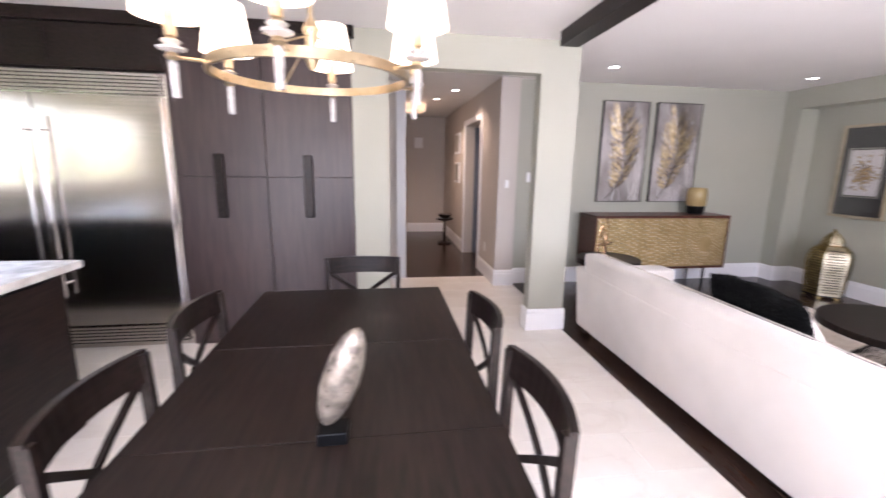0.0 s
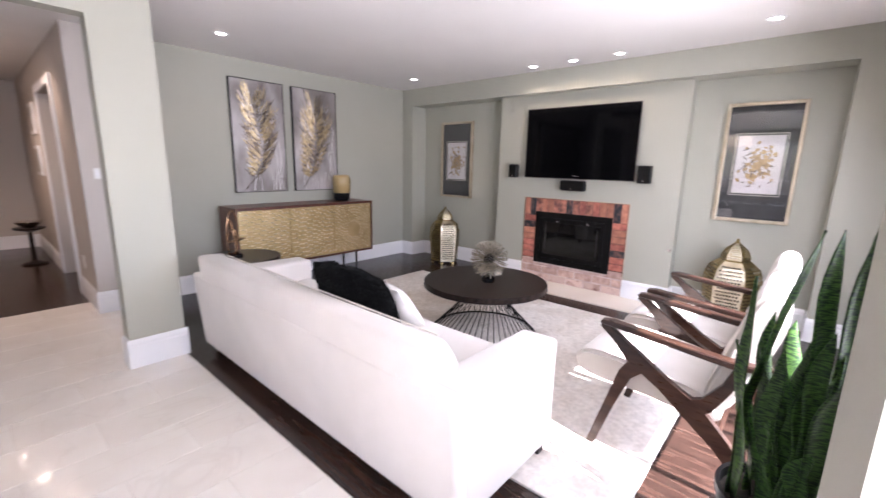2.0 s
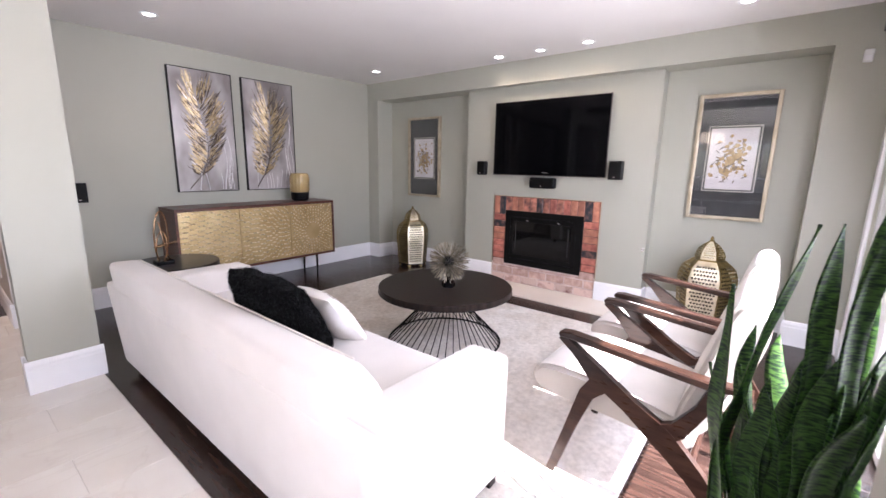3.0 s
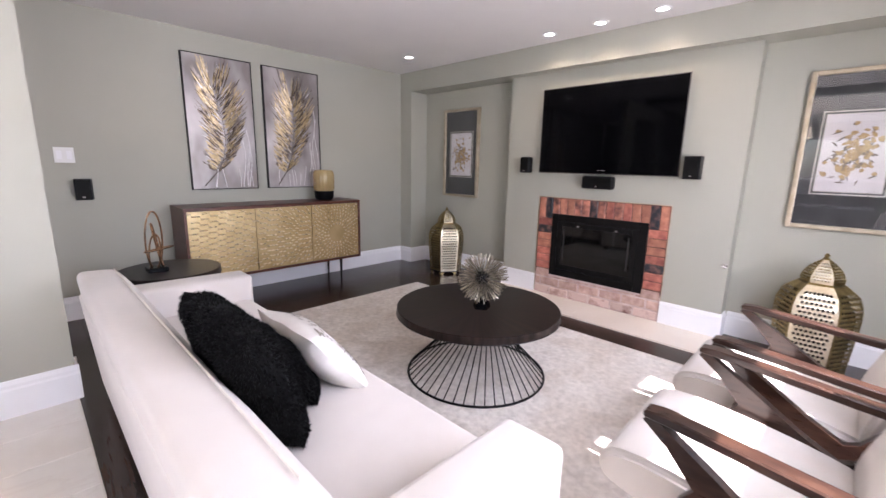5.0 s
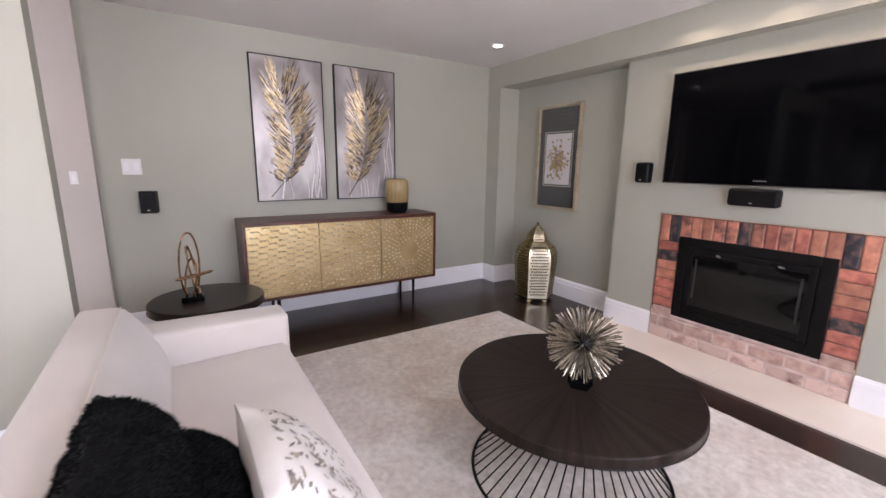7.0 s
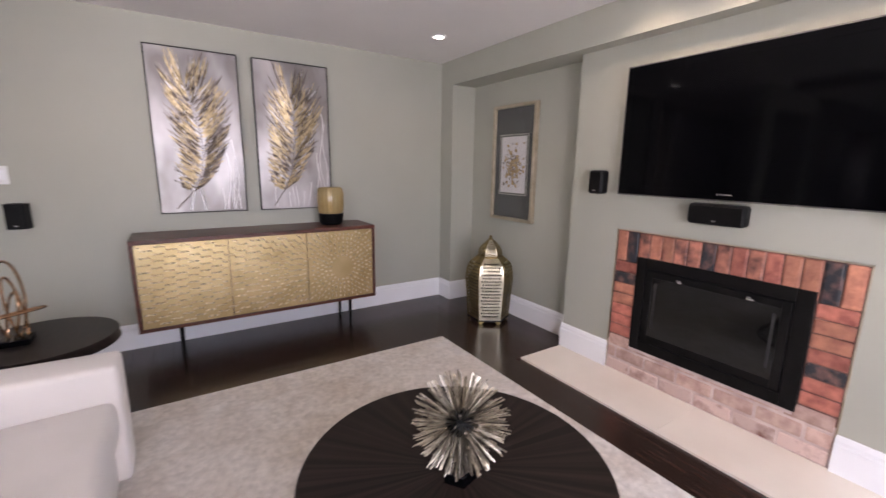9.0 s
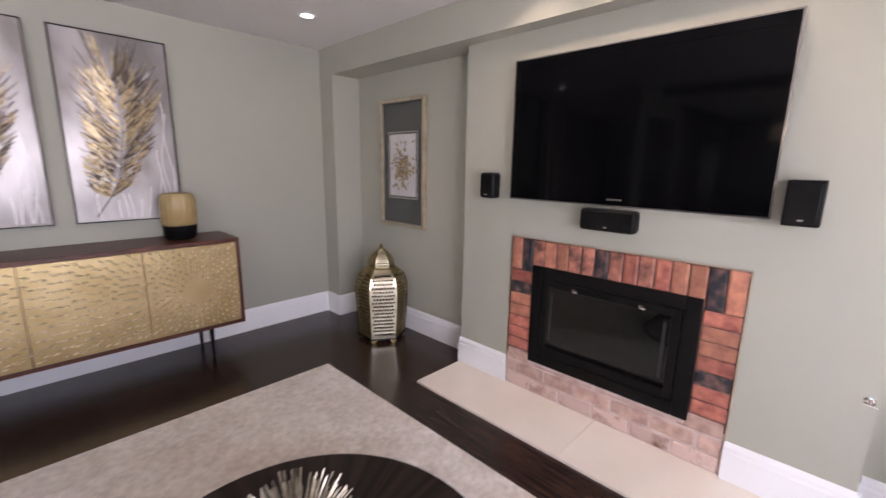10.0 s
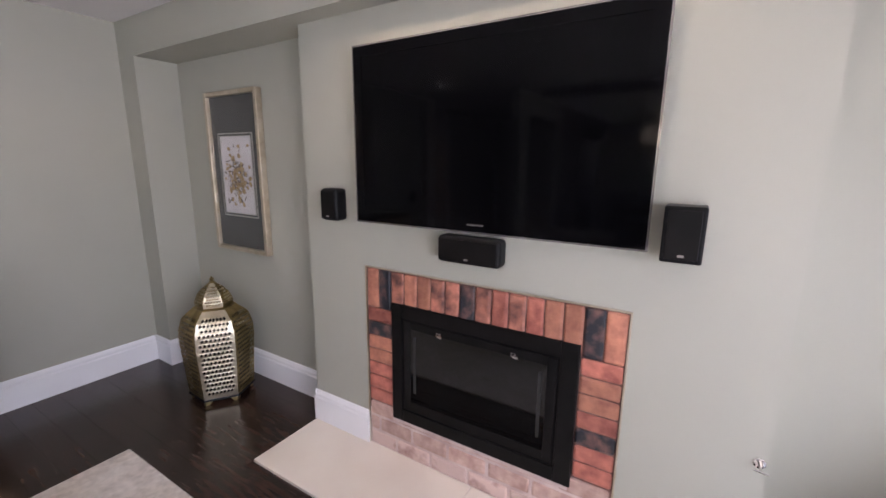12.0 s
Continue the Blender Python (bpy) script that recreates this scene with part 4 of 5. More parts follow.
def cushion(name, m, cx, cy, cz, w, h, d, rot, label, fur=0.0, seed=1):
    bm = bmesh.new()
    n = 22
    grid = {}
    for side in (1, -1):
        for i in range(n + 1):
            for j in range(n + 1):
                u, v = 2 * i / n - 1, 2 * j / n - 1
                if side == -1 and (i in (0, n) or j in (0, n)):
                    grid[side, i, j] = grid[1, i, j]
                    continue
                puff = ((1 - abs(u) ** 2.6) * (1 - abs(v) ** 2.6)) ** 0.5
                kx = 1 - 0.10 * (1 - abs(v) ** 2) * abs(u) ** 3 * 0.8
                kz = 1 - 0.10 * (1 - abs(u) ** 2) * abs(v) ** 3 * 0.8
                p = Vector((u * w / 2 * kx, side * d / 2 * puff, v * h / 2 * kz))
                p += noise.noise_vector(p * 7 + Vector((seed, 0, 0))) * 0.012
                if fur:
                    k2 = 1 - 0.13 * (u * u * v * v) ** 0.8
                    p.x, p.z = p.x * k2, p.z * k2
                    p += noise.noise_vector(p * 17 + Vector((seed, 0, 0))) * fur
                grid[side, i, j] = bm.verts.new(p)
        for i in range(n):
            for j in range(n):
                q = [grid[side, i, j], grid[side, i + 1, j], grid[side, i + 1, j + 1], grid[side, i, j + 1]]
                if len(set(q)) == 4:
                    bm.faces.new(q)
    t = thing(name, cx, cy, cz, label, "cushion")
    o = part("cover", bm, m, None, smooth=True)
    o.parent = t
    if fur:
        r = random.Random(seed)
        f = bmesh.new()
        faces = [p for p in o.data.polygons]
        for p in faces:
            for _ in range(26):
                vs = [o.data.vertices[k].co for k in p.vertices]
                a, b = r.random(), r.random()
                c = vs[0].lerp(vs[1], a).lerp(vs[3].lerp(vs[2], a), b)
                nn = (p.normal * (1 if p.normal.y * p.center.y > 0 else -1) + Vector((r.uniform(-0.6, 0.6), r.uniform(-0.6, 0.6), r.uniform(-0.9, 0.3)))).normalized()
                s = nn.cross(Vector((r.random(), r.random(), r.random()))).normalized() * 0.0022
                f.faces.new((f.verts.new(c + s), f.verts.new(c - s), f.verts.new(c + nn * r.uniform(0.007, 0.015))))
        h_ = part("fur", f, m, None, "long black pile", kind="stuff")
        h_.parent = t
    t.matrix_basis = pose(cx, cy, cz, 0, 0, rot[2]) @ pose(0, 0, 0, rot[0]) @ pose(0, 0, 0, 0, rot[1])
    return t


cushion("fur_cushion", M["fur"], 0.805, 0.930, 0.670, 0.60, 0.46, 0.18, (-21, -4, 88), "fluffy black faux-fur cushion leaning on the sofa back", 0.013, 2)
cushion("fur_cushion", M["fur"], 0.930, 1.030, 0.600, 0.40, 0.36, 0.15, (-34, 0, 92), "fluffy black faux-fur cushion behind the pale one", 0.013, 5)
pc = cushion("print_cushion", M["pillow"], 1.110, 1.050, 0.580, 0.42, 0.38, 0.15, (-40, 0, 91), "off-white cushion with a small grey and gold leaf print", 0, 9)
r = random.Random(4)
bm = bmesh.new()
for i in range(170):
    u, v = r.uniform(-0.82, 0.82), r.uniform(-0.82, 0.82)
    ang = r.uniform(0, math.pi)
    L, W = r.uniform(0.008, 0.018), r.uniform(0.003, 0.006)
    vs = []
    for k in range(6):
        q = 2 * math.pi * k / 6
        a, b = L * math.cos(q), W * math.sin(q)
        uu, vv = u + (a * math.cos(ang) - b * math.sin(ang)) / 0.21, v + (a * math.sin(ang) + b * math.cos(ang)) / 0.21
        puff = ((1 - abs(uu) ** 2.6) * (1 - abs(vv) ** 2.6)) ** 0.5
        p = Vector((uu * 0.21 * (1 - 0.08 * (1 - vv * vv) * abs(uu) ** 3), -0.075 * puff, vv * 0.19 * (1 - 0.08 * (1 - uu * uu) * abs(vv) ** 3)))
        q3 = p + noise.noise_vector(p * 7 + Vector((9, 0, 0))) * 0.012
        vs.append(bm.verts.new(q3 + Vector((0, -0.003, 0))))
    bm.faces.new(vs)
o = part("leaf_print", bm, M["print"], None, "grey and gold leaf print", kind="stuff")
o.parent = pc


# wire drum tables
def drum_table(name, x, y, z, rt, rb_, waist, zw, n, label, base_z=0.0):
    t = thing(name, x, y, base_z, label, "table")
    bm = bmesh.new()
    turn(bm, [(rt - 0.006, z - 0.046), (rt, z - 0.042), (rt, z - 0.004), (rt - 0.004, z)], 72, cx=x, cy=y)
    part("tabletop", bm, M["tabletop"] if rt > 0.4 else M["espresso"], t, "round espresso wood top", smooth=True)
    bm = bmesh.new()
    tube(bm, [(x + rt * 1.001 * math.cos(2 * math.pi * i / 72), y + rt * 1.001 * math.sin(2 * math.pi * i / 72), z - 0.042) for i in range(72)], 0.003, 5, True)
    part("rim_band", bm, M["blackmetal"], t, "dark metal rim")
    zb = base_z + 0.008
    for nm, rr, zz, th in (("base_ring", rb_, zb, 0.007), ("waist_ring", waist, zw, 0.005), ("top_ring", rb_ * 0.55, z - 0.052, 0.006)):
        bm = bmesh.new()
        tube(bm, [(x + rr * math.cos(2 * math.pi * i / 64), y + rr * math.sin(2 * math.pi * i / 64), zz) for i in range(64)], th, 6, True)
        part(nm, bm, M["blackmetal"], t, "black metal ring", smooth=True)
    tw = 0.55
    for i in range(n):
        a = 2 * math.pi * i / n
        bm = bmesh.new()
        rod(bm, (x + rb_ * math.cos(a), y + rb_ * math.sin(a), zb), (x + waist * math.cos(a + tw), y + waist * math.sin(a + tw), zw), 0.0034, 5)
        rod(bm, (x + waist * math.cos(a + tw), y + waist * math.sin(a + tw), zw), (x + rb_ * 0.55 * math.cos(a + tw * 1.5), y + rb_ * 0.55 * math.sin(a + tw * 1.5), z - 0.05), 0.0034, 5)
        part("wire", bm, M["blackmetal"], t, "thin black metal wire")
    return t


drum_table("coffee_table", 2.29, 1.185, 0.455, 0.503, 0.43, 0.095, 0.385, 46, "round espresso coffee table on a black wire hourglass base", 0.013)
drum_table("side_table", 1.005, 2.755, 0.60, 0.295, 0.22, 0.08, 0.40, 32, "small round dark side table at the end of the sofa")

# urchin
ur = thing("urchin_ornament", 2.27, 1.14, 0.455, "spiky metallic urchin ornament on a small dark base", "ornament")
bm = bmesh.new()
turn(bm, [(0.055, 0.455), (0.052, 0.485), (0.030, 0.51), (0.02, 0.53)], 5, cx=2.27, cy=1.14, phase=0.6)
part("stand", bm, M["screen"], ur, "faceted dark glass stand")
rr = random.Random(7)
UC = Vector((2.27, 1.14, 0.645))
for g in range(4):
    bm = bmesh.new()
    for i in range(75):
        k = g * 75 + i + 0.5
        ph = math.acos(1 - 2 * k / 300)
        th = math.pi * (1 + 5 ** 0.5) * k
        d = Vector((math.cos(th) * math.sin(ph), math.sin(th) * math.sin(ph), math.cos(ph)))
        d = (d + Vector((rr.uniform(-.06, .06), rr.uniform(-.06, .06), rr.uniform(-.06, .06)))).normalized()
        rod(bm, UC + d * 0.022, UC + d * rr.uniform(0.140, 0.162), 0.0010, 4, 0.0027)
    part("spiked_shell", bm, M["nickel"], ur, "pale metal spikes", kind="stuff")
bm = bmesh.new()
bmesh.ops.create_icosphere(bm, subdivisions=2, radius=0.045, matrix=Matrix.Translation(UC))
part("core", bm, M["blackmetal"], ur)

# ring sculpture
sc = thing("ring_sculpture", 0.93, 2.74, 0.60, "bronze sculpture of interlocking rings on a dark base", "sculpture")
bm = bmesh.new()
box(bm, 0.875, 0.985, 2.69, 2.79, 0.60, 0.63, bevel=0.004)
part("base", bm, M["screen"], sc, "dark stone base")
for cx, cy, cz, ra, rb2, ax, tilt in ((0.93, 2.74, 0.80, 0.052, 0.185, 20, 4), (0.945, 2.74, 0.76, 0.05, 0.15, 75, -8), (0.95, 2.72, 0.745, 0.11, 0.045, 40, 78), (0.93, 2.75, 0.72, 0.04, 0.115, 130, 10)):
    bm = bmesh.new()
    m4 = pose(cx, cy, cz, tilt if tilt < 50 else 80, 0, ax)
    pts = [m4 @ Vector((ra * math.cos(2 * math.pi * i / 40), 0, rb2 * math.sin(2 * math.pi * i / 40))) for i in range(40)]
    tube(bm, pts, 0.0055, 6, True)
    part("ring", bm, M["bronze"], sc, "bronze ring", smooth=True)


# lounge chairs
def lounge_chair(x, y, label):
    """Faces +y; x is the middle, y the front of the arms."""
    t = thing("lounge_chair", 0, 0, 0, label, "chair", "lounge chairs")
    for sx in (-0.285, 0.285):
        bm = bmesh.new()
        pts = [(sx, 0.015, 0.650), (sx, -0.03, 0.652), (sx, -0.20, 0.636), (sx, -0.42, 0.614), (sx, -0.53, 0.606), (sx, -0.62, 0.615)]
        ribbon(bm, pts, [0.020, 0.028, 0.028, 0.028, 0.032, 0.020], 0.054, (1, 0, 0))
        bmesh.ops.bevel(bm, geom=bm.edges[:], offset=0.005, segments=1, affect='EDGES')
        a = part("arm", bm, M["chairwood"], None, "sloping dark walnut arm")
        bm = bmesh.new()
        ribbon(bm, [(sx, 0.008, 0.640), (sx, -0.06, 0.59), (sx, -0.14, 0.52), (sx, -0.28, 0.43), (sx, -0.40, 0.35), (sx, -0.52, 0.24), (sx, -0.60, 0.14), (sx, -0.70, 0.0)],
               [0.028, 0.036, 0.070, 0.062, 0.090, 0.070, 0.050, 0.034], 0.032, (1, 0, 0))
        b = part("rear_leg", bm, M["chairwood"], None, "splayed dark walnut leg")
        bm = bmesh.new()
        ribbon(bm, [(sx, -0.18, 0.50), (sx, -0.115, 0.42), (sx, -0.06, 0.25), (sx, 0.015, 0.0)], [0.085, 0.060, 0.044, 0.036], 0.031, (1, 0, 0))
        c = part("front_leg", bm, M["chairwood"], None, "splayed dark walnut leg")
        bm = bmesh.new()
        ribbon(bm, [(sx, -0.36, 0.34), (sx, -0.45, 0.40), (sx, -0.51, 0.50), (sx, -0.545, 0.605)], [0.09, 0.06, 0.042, 0.036], 0.031, (1, 0, 0))
        d = part("back_post", bm, M["chairwood"], None, "curved dark walnut post")
        for o in (a, b, c, d):
            o.parent = t
    bm = bmesh.new()
    for yy, zz in ((-0.10, 0.33), (-0.50, 0.26)):
        rod(bm, (-0.285, yy, zz), (0.285, yy, zz), 0.012, 8)
    rod(bm, (-0.285, -0.645, 0.075), (0.285, -0.645, 0.075), 0.009, 8)
    o = part("stretchers", bm, M["chairwood"], None)
    o.parent = t

    def pad(name, outline, w, lab):
        for _ in range(2):
            nxt = outline[1:] + outline[:1]
            outline = [q for (ya, za), (yb, zb) in zip(outline, nxt)
                       for q in ((0.75 * ya + 0.25 * yb, 0.75 * za + 0.25 * zb), (0.25 * ya + 0.75 * yb, 0.25 * za + 0.75 * zb))]
        bm = bmesh.new()
        a = [bm.verts.new((-w / 2, yy, zz)) for yy, zz in outline]
        b = [bm.verts.new((w / 2, yy, zz)) for yy, zz in outline]
        n = len(outline)
        for i in range(n):
            bm.faces.new((a[i], a[(i + 1) % n], b[(i + 1) % n], b[i]))
        bm.faces.new(a[::-1])
        bm.faces.new(b)
        bmesh.ops.recalc_face_normals(bm, faces=bm.faces[:])
        rim = [e for e in bm.edges if abs(e.verts[0].co.x - e.verts[1].co.x) < 0.001]
        bmesh.ops.bevel(bm, geom=rim, offset=0.018, segments=3, affect='EDGES', clamp_overlap=True)
        o = part(name, bm, M["seatfab"], None, lab, smooth=True)
        o.parent = t

    pad("seat_cushion", [(0.115, 0.335), (0.155, 0.420), (0.085, 0.487), (-0.28, 0.455), (-0.50, 0.40), (-0.50, 0.29), (-0.20, 0.33)], 0.525, "pale linen seat cushion")
    pad("back_cushion", [(-0.44, 0.36), (-0.42, 0.44), (-0.49, 0.64), (-0.535, 0.83), (-0.57, 0.905), (-0.63, 0.915), (-0.665, 0.86), (-0.66, 0.76), (-0.60, 0.58), (-0.52, 0.37)], 0.525, "pale linen back cushion")
    t.matrix_basis = pose(x, y, 0.0, 0, 0, 0)
    return t


chair = lounge_chair(1.785, -0.08, "dark walnut lounge chair with pale linen cushions in the sunlight")
chair.location.z = 0.013
two = copy_thing(chair, pose(2.490, -0.09, 0.013))

# snake plant
plant = thing("snake_plant", 1.10, -0.79, 0, "tall snake plant with banded upright leaves in a black pot", "plant")
PXC, PYC = 1.10, -0.79
bm = bmesh.new()
turn(bm, [(0.12, 0), (0.125, 0.01), (0.160, 0.35), (0.167, 0.36), (0.167, 0.385), (0.154, 0.385), (0.150, 0.34)], 36, cx=PXC, cy=PYC)
part("pot", bm, M["black"], plant, "matt black round pot", smooth=True)
bm = bmesh.new()
turn(bm, [(0.02, 0.345), (0.155, 0.35), (0.155, 0.352), (0.02, 0.356)], 24, cx=PXC, cy=PYC)
part("soil", bm, M["soil"], plant, "dark soil")


def leaf(bx, by, h, w, az, tilt, curl, twist):
    bm = bmesh.new()
    n = 14
    prev = None
    d = Vector((math.cos(radians(az)), math.sin(radians(az)), 0))
    for i in range(n + 1):
        s = i / n
        out = tilt * s * h + curl * s * s * h
        p = Vector((bx, by, 0.35)) + d * out + Vector((0, 0, s * h * (1 - 0.25 * abs(tilt + curl) * s)))
        ta = radians(az + 90 + twist * s * 60)
        side = Vector((math.cos(ta), math.sin(ta), 0))
        nn = side.cross(Vector((0, 0, 1)))
        hw = w / 2 * (0.55 + 0.9 * s) * (1 - s ** 3.2) ** 0.8 if s < 1 else 0.0
        hw = min(hw, w / 2)
        hw = max(hw, 0.0008)
        wob = 0.012 * math.sin(s * 9 + bx * 90)
        row = [bm.verts.new(p + side * (hw * k + wob) + nn * (0.30 * hw * (k * k) + 0.004 * math.sin(s * 15 + k))) for k in (-1, -0.55, 0, 0.55, 1)]
        if prev:
            for k in range(4):
                bm.faces.new((prev[k], prev[k + 1], row[k + 1], row[k]))
        prev = row
    o = part("leaf", bm, M["leaf"], plant, smooth=True)
    md = o.modifiers.new("thickness", "SOLIDIFY")
    md.thickness = 0.003


rl = random.Random(12)
LEAVES = [(-0.06, 0.10, 0.76, 0.060, 130, 0.09, -0.01), (-0.04, 0.13, 0.92, 0.062, -120, -0.02, 0.16), (-0.02, 0.00, 0.90, 0.078, -150, 0.03, 0.02), (0.0, -0.05, 1.00, 0.064, -130, 0.05, 0.01),
          (0.02, -0.04, 0.86, 0.085, -60, 0.06, 0.04), (-0.05, -0.06, 0.86, 0.075, -110, 0.10, 0.05), (0.04, -0.02, 0.74, 0.080, -100, 0.12, 0.06), (-0.06, 0.04, 0.56, 0.06, 160, 0.1, 0.05),
          (-0.08, -0.02, 0.66, 0.07, -170, 0.08, 0.04), (0.00, 0.06, 0.55, 0.06, 100, 0.12, 0.08), (-0.03, -0.09, 0.70, 0.07, -95, 0.16, 0.10),
          (0.08, -0.05, 0.94, 0.075, -50, 0.06, 0.03), (0.07, -0.08, 0.78, 0.08, -60, 0.10, 0.06)]
for bx, by, h, w, az, ti, cu in LEAVES:
    leaf(PXC + bx, PYC + by, h, w * 0.85, az, ti, cu, rl.uniform(-0.6, 0.6))
for i in range(34):
    a = rl.uniform(0, 360)
    q = rl.uniform(0.0, 0.12)
    leaf(PXC + q * math.cos(radians(a)), PYC + q * math.sin(radians(a)), rl.uniform(0.25, 0.62), rl.uniform(0.045, 0.07), a, rl.uniform(0.0, 0.22), rl.uniform(0, 0.12), rl.uniform(-1, 1))

# patio door with blind
pd = tagged(new("window_1"), "white framed sliding patio door", "", "", "structure")
pd.matrix_basis = pose(2.2, -1.27, 0)
bm = bmesh.new()
for d in [(0.98, 1.06, -1.34, -1.22, 0, 2.14), (3.74, 3.82, -1.34, -1.22, 0, 2.14), (1.06, 3.74, -1.34, -1.22, 2.06, 2.14), (1.06, 3.74, -1.34, -1.22, 0, 0.05)]:
    box(bm, *d, bevel=0.004)
part("window_frame", bm, M["white"], pd, "white painted frame")
bm = bmesh.new()
for d in [(0.90, 0.985, -1.20, -1.178, 0, 2.22), (3.815, 3.90, -1.20, -1.178, 0, 2.22), (0.985, 3.815, -1.20, -1.178, 2.135, 2.22)]:
    box(bm, *d, bevel=0.005)
part("casing", bm, M["white"], pd, "white moulded casing")
# Added blocker: closes the door's east end so no sun lands beyond the chairs.
slab("side_panel", (2.95, 3.74, -1.335, -1.225, 0.05, 2.06), M["white"], pd, "white panel added to hold back the sun", bevel=0.004)
for a, b, yy in ((1.06, 2.24, -1.31), (2.18, 2.95, -1.26)):
    bm = bmesh.new()
    for d in [(a, a + 0.07, 0.05, 2.06), (b - 0.07, b, 0.05, 2.06), (a + 0.07, b - 0.07, 1.97, 2.06), (a + 0.07, b - 0.07, 0.05, 0.15)]:
        box(bm, d[0], d[1], yy - 0.02, yy + 0.02, d[2], d[3], bevel=0.004)
    part("sash", bm, M["white"], pd, "white sliding sash")
    g = slab("pane", (a + 0.07, b - 0.07, yy - 0.003, yy + 0.003, 0.15, 1.97), M["glass"], pd, "clear glass")
    g.visible_shadow = False
bl = thing("roller_blind", 2.2, -1.12, 2.24, "rolled-up dark roller blind in a slim cassette over the patio door", "blind")
slab("cassette", (0.88, 3.93, -1.176, -1.08, 2.235, 2.30), M["black"], bl, "black cassette", bevel=0.006)
bm = bmesh.new()
rod(bm, (0.90, -1.125, 2.215), (3.90, -1.125, 2.215), 0.026, 16)
part("roll", bm, M["white"], bl, "white rolled fabric", smooth=True)

# kitchen window wall behind the camera
kw = tagged(new("window_2"), "white framed kitchen patio doors", "", "", "structure")
kw.matrix_basis = pose(-1.6, -2.78, 0)
bm = bmesh.new()
for x in (-3.4, -2.2, -1.05, 0.12):
    box(bm, x, x + 0.08, -2.83, -2.72, 0, 2.15)
box(bm, -3.32, 0.12, -2.83, -2.72, 2.07, 2.15)
box(bm, -3.32, 0.12, -2.83, -2.72, 0, 0.08)
part("window_frame", bm, M["white"], kw)
g = slab("pane", (-3.32, 0.12, -2.78, -2.774, 0.08, 2.07), M["glass"], kw, "clear glass")
g.visible_shadow = False

kw2 = tagged(new("window_3"), "white framed kitchen window over the counter", "", "", "structure")
kw2.matrix_basis = pose(-5.07, -0.2, 1.12)
bm = bmesh.new()
for d in [(-1.9, -1.84, 1.12, 2.12), (1.44, 1.5, 1.12, 2.12), (-0.24, -0.18, 1.18, 2.06), (-1.84, 1.44, 1.12, 1.18), (-1.84, 1.44, 2.06, 2.12)]:
    box(bm, -5.11, -5.03, *d, bevel=0.003)
part("window_frame", bm, M["white"], kw2, "white painted frame")
for ya, yb in ((-1.84, -0.24), (-0.18, 1.44)):
    g = slab("pane", (-5.073, -5.067, ya, yb, 1.18, 2.06), M["glass"], kw2, "clear glass")
    g.visible_shadow = False
bc = thing("base_cabinet", -4.7, -0.2, 0, "dark wood base cabinets under the kitchen window", "cabinet")
slab("body", (-5.0, -4.62, -2.4, 2.3, 0.0, 0.885), M["espresso"], bc)
for k in range(7):
    slab("door", (-4.62, -4.602, -2.38 + k * 0.67, -1.73 + k * 0.67, 0.09, 0.86), M["espresso"], bc, "flat dark door", bevel=0.003)
slab("counter_worktop", (-5.0, -4.58, -2.42, 2.32, 0.885, 0.925), M["granite"], None, "pale grey granite worktop under the window", category="worktop", bevel=0.005)

# garden fence outside
fence = thing("garden_fence", 0, -9, 0, "weathered wooden garden fence beyond the patio", "fence")
for i in range(60):
    slab("board", (-9 + i * 0.3, -9 + i * 0.3 + 0.285, -9.03, -9, -0.12, 1.6), M["fence"], fence)

# recessed lights
for i, (dx, dy) in enumerate(DOWNLIGHTS + [(-0.15, 4.9), (-0.30, 5.7), (-0.42, 6.4)]):
    t = thing("recessed_light", dx, dy, CEIL, "round white recessed ceiling light, lit", "ceiling light", "recessed ceiling lights")
    bm = bmesh.new()
    turn(bm, [(0.038, CEIL - 0.001), (0.040, CEIL - 0.006), (0.060, CEIL - 0.006), (0.064, CEIL - 0.001)], 28, cap=False, cx=dx, cy=dy)
    part("trim", bm, M["white"], t, "white trim ring", smooth=True)
    bm = bmesh.new()
    turn(bm, [(0.037, CEIL - 0.0035), (0.037, CEIL - 0.002)], 24, cx=dx, cy=dy)
    part("lens", bm, M["bulb"], t, "glowing lens")

# dining table
dt = thing("dining_table", -1.31, 0.39, 0, "long dark espresso dining table with two leaf joints", "table")
for i, (a, b) in enumerate(((-0.64, 0.096), (0.099, 0.676), (0.679, 1.417))):
    slab("tabletop_section", (-1.790, -0.830, a, b, 0.722, 0.760), M["espresso"], dt, "dark espresso tabletop section", bevel=0.0015)
bm = bmesh.new()
for d in [(-1.72, -0.90, -0.56, -0.535, 0.63, 0.722), (-1.72, -0.90, 1.315, 1.34, 0.63, 0.722), (-1.72, -1.695, -0.535, 1.315, 0.63, 0.722), (-0.925, -0.90, -0.535, 1.315, 0.63, 0.722)]:
    box(bm, *d)
part("apron", bm, M["espresso"], dt)
for x in (-1.70, -0.92):
    for y in (-0.535, 1.315):
        slab("leg", (x - 0.04, x + 0.04, y - 0.04, y + 0.04, 0, 0.722), M["espresso"], dt, bevel=0.004)


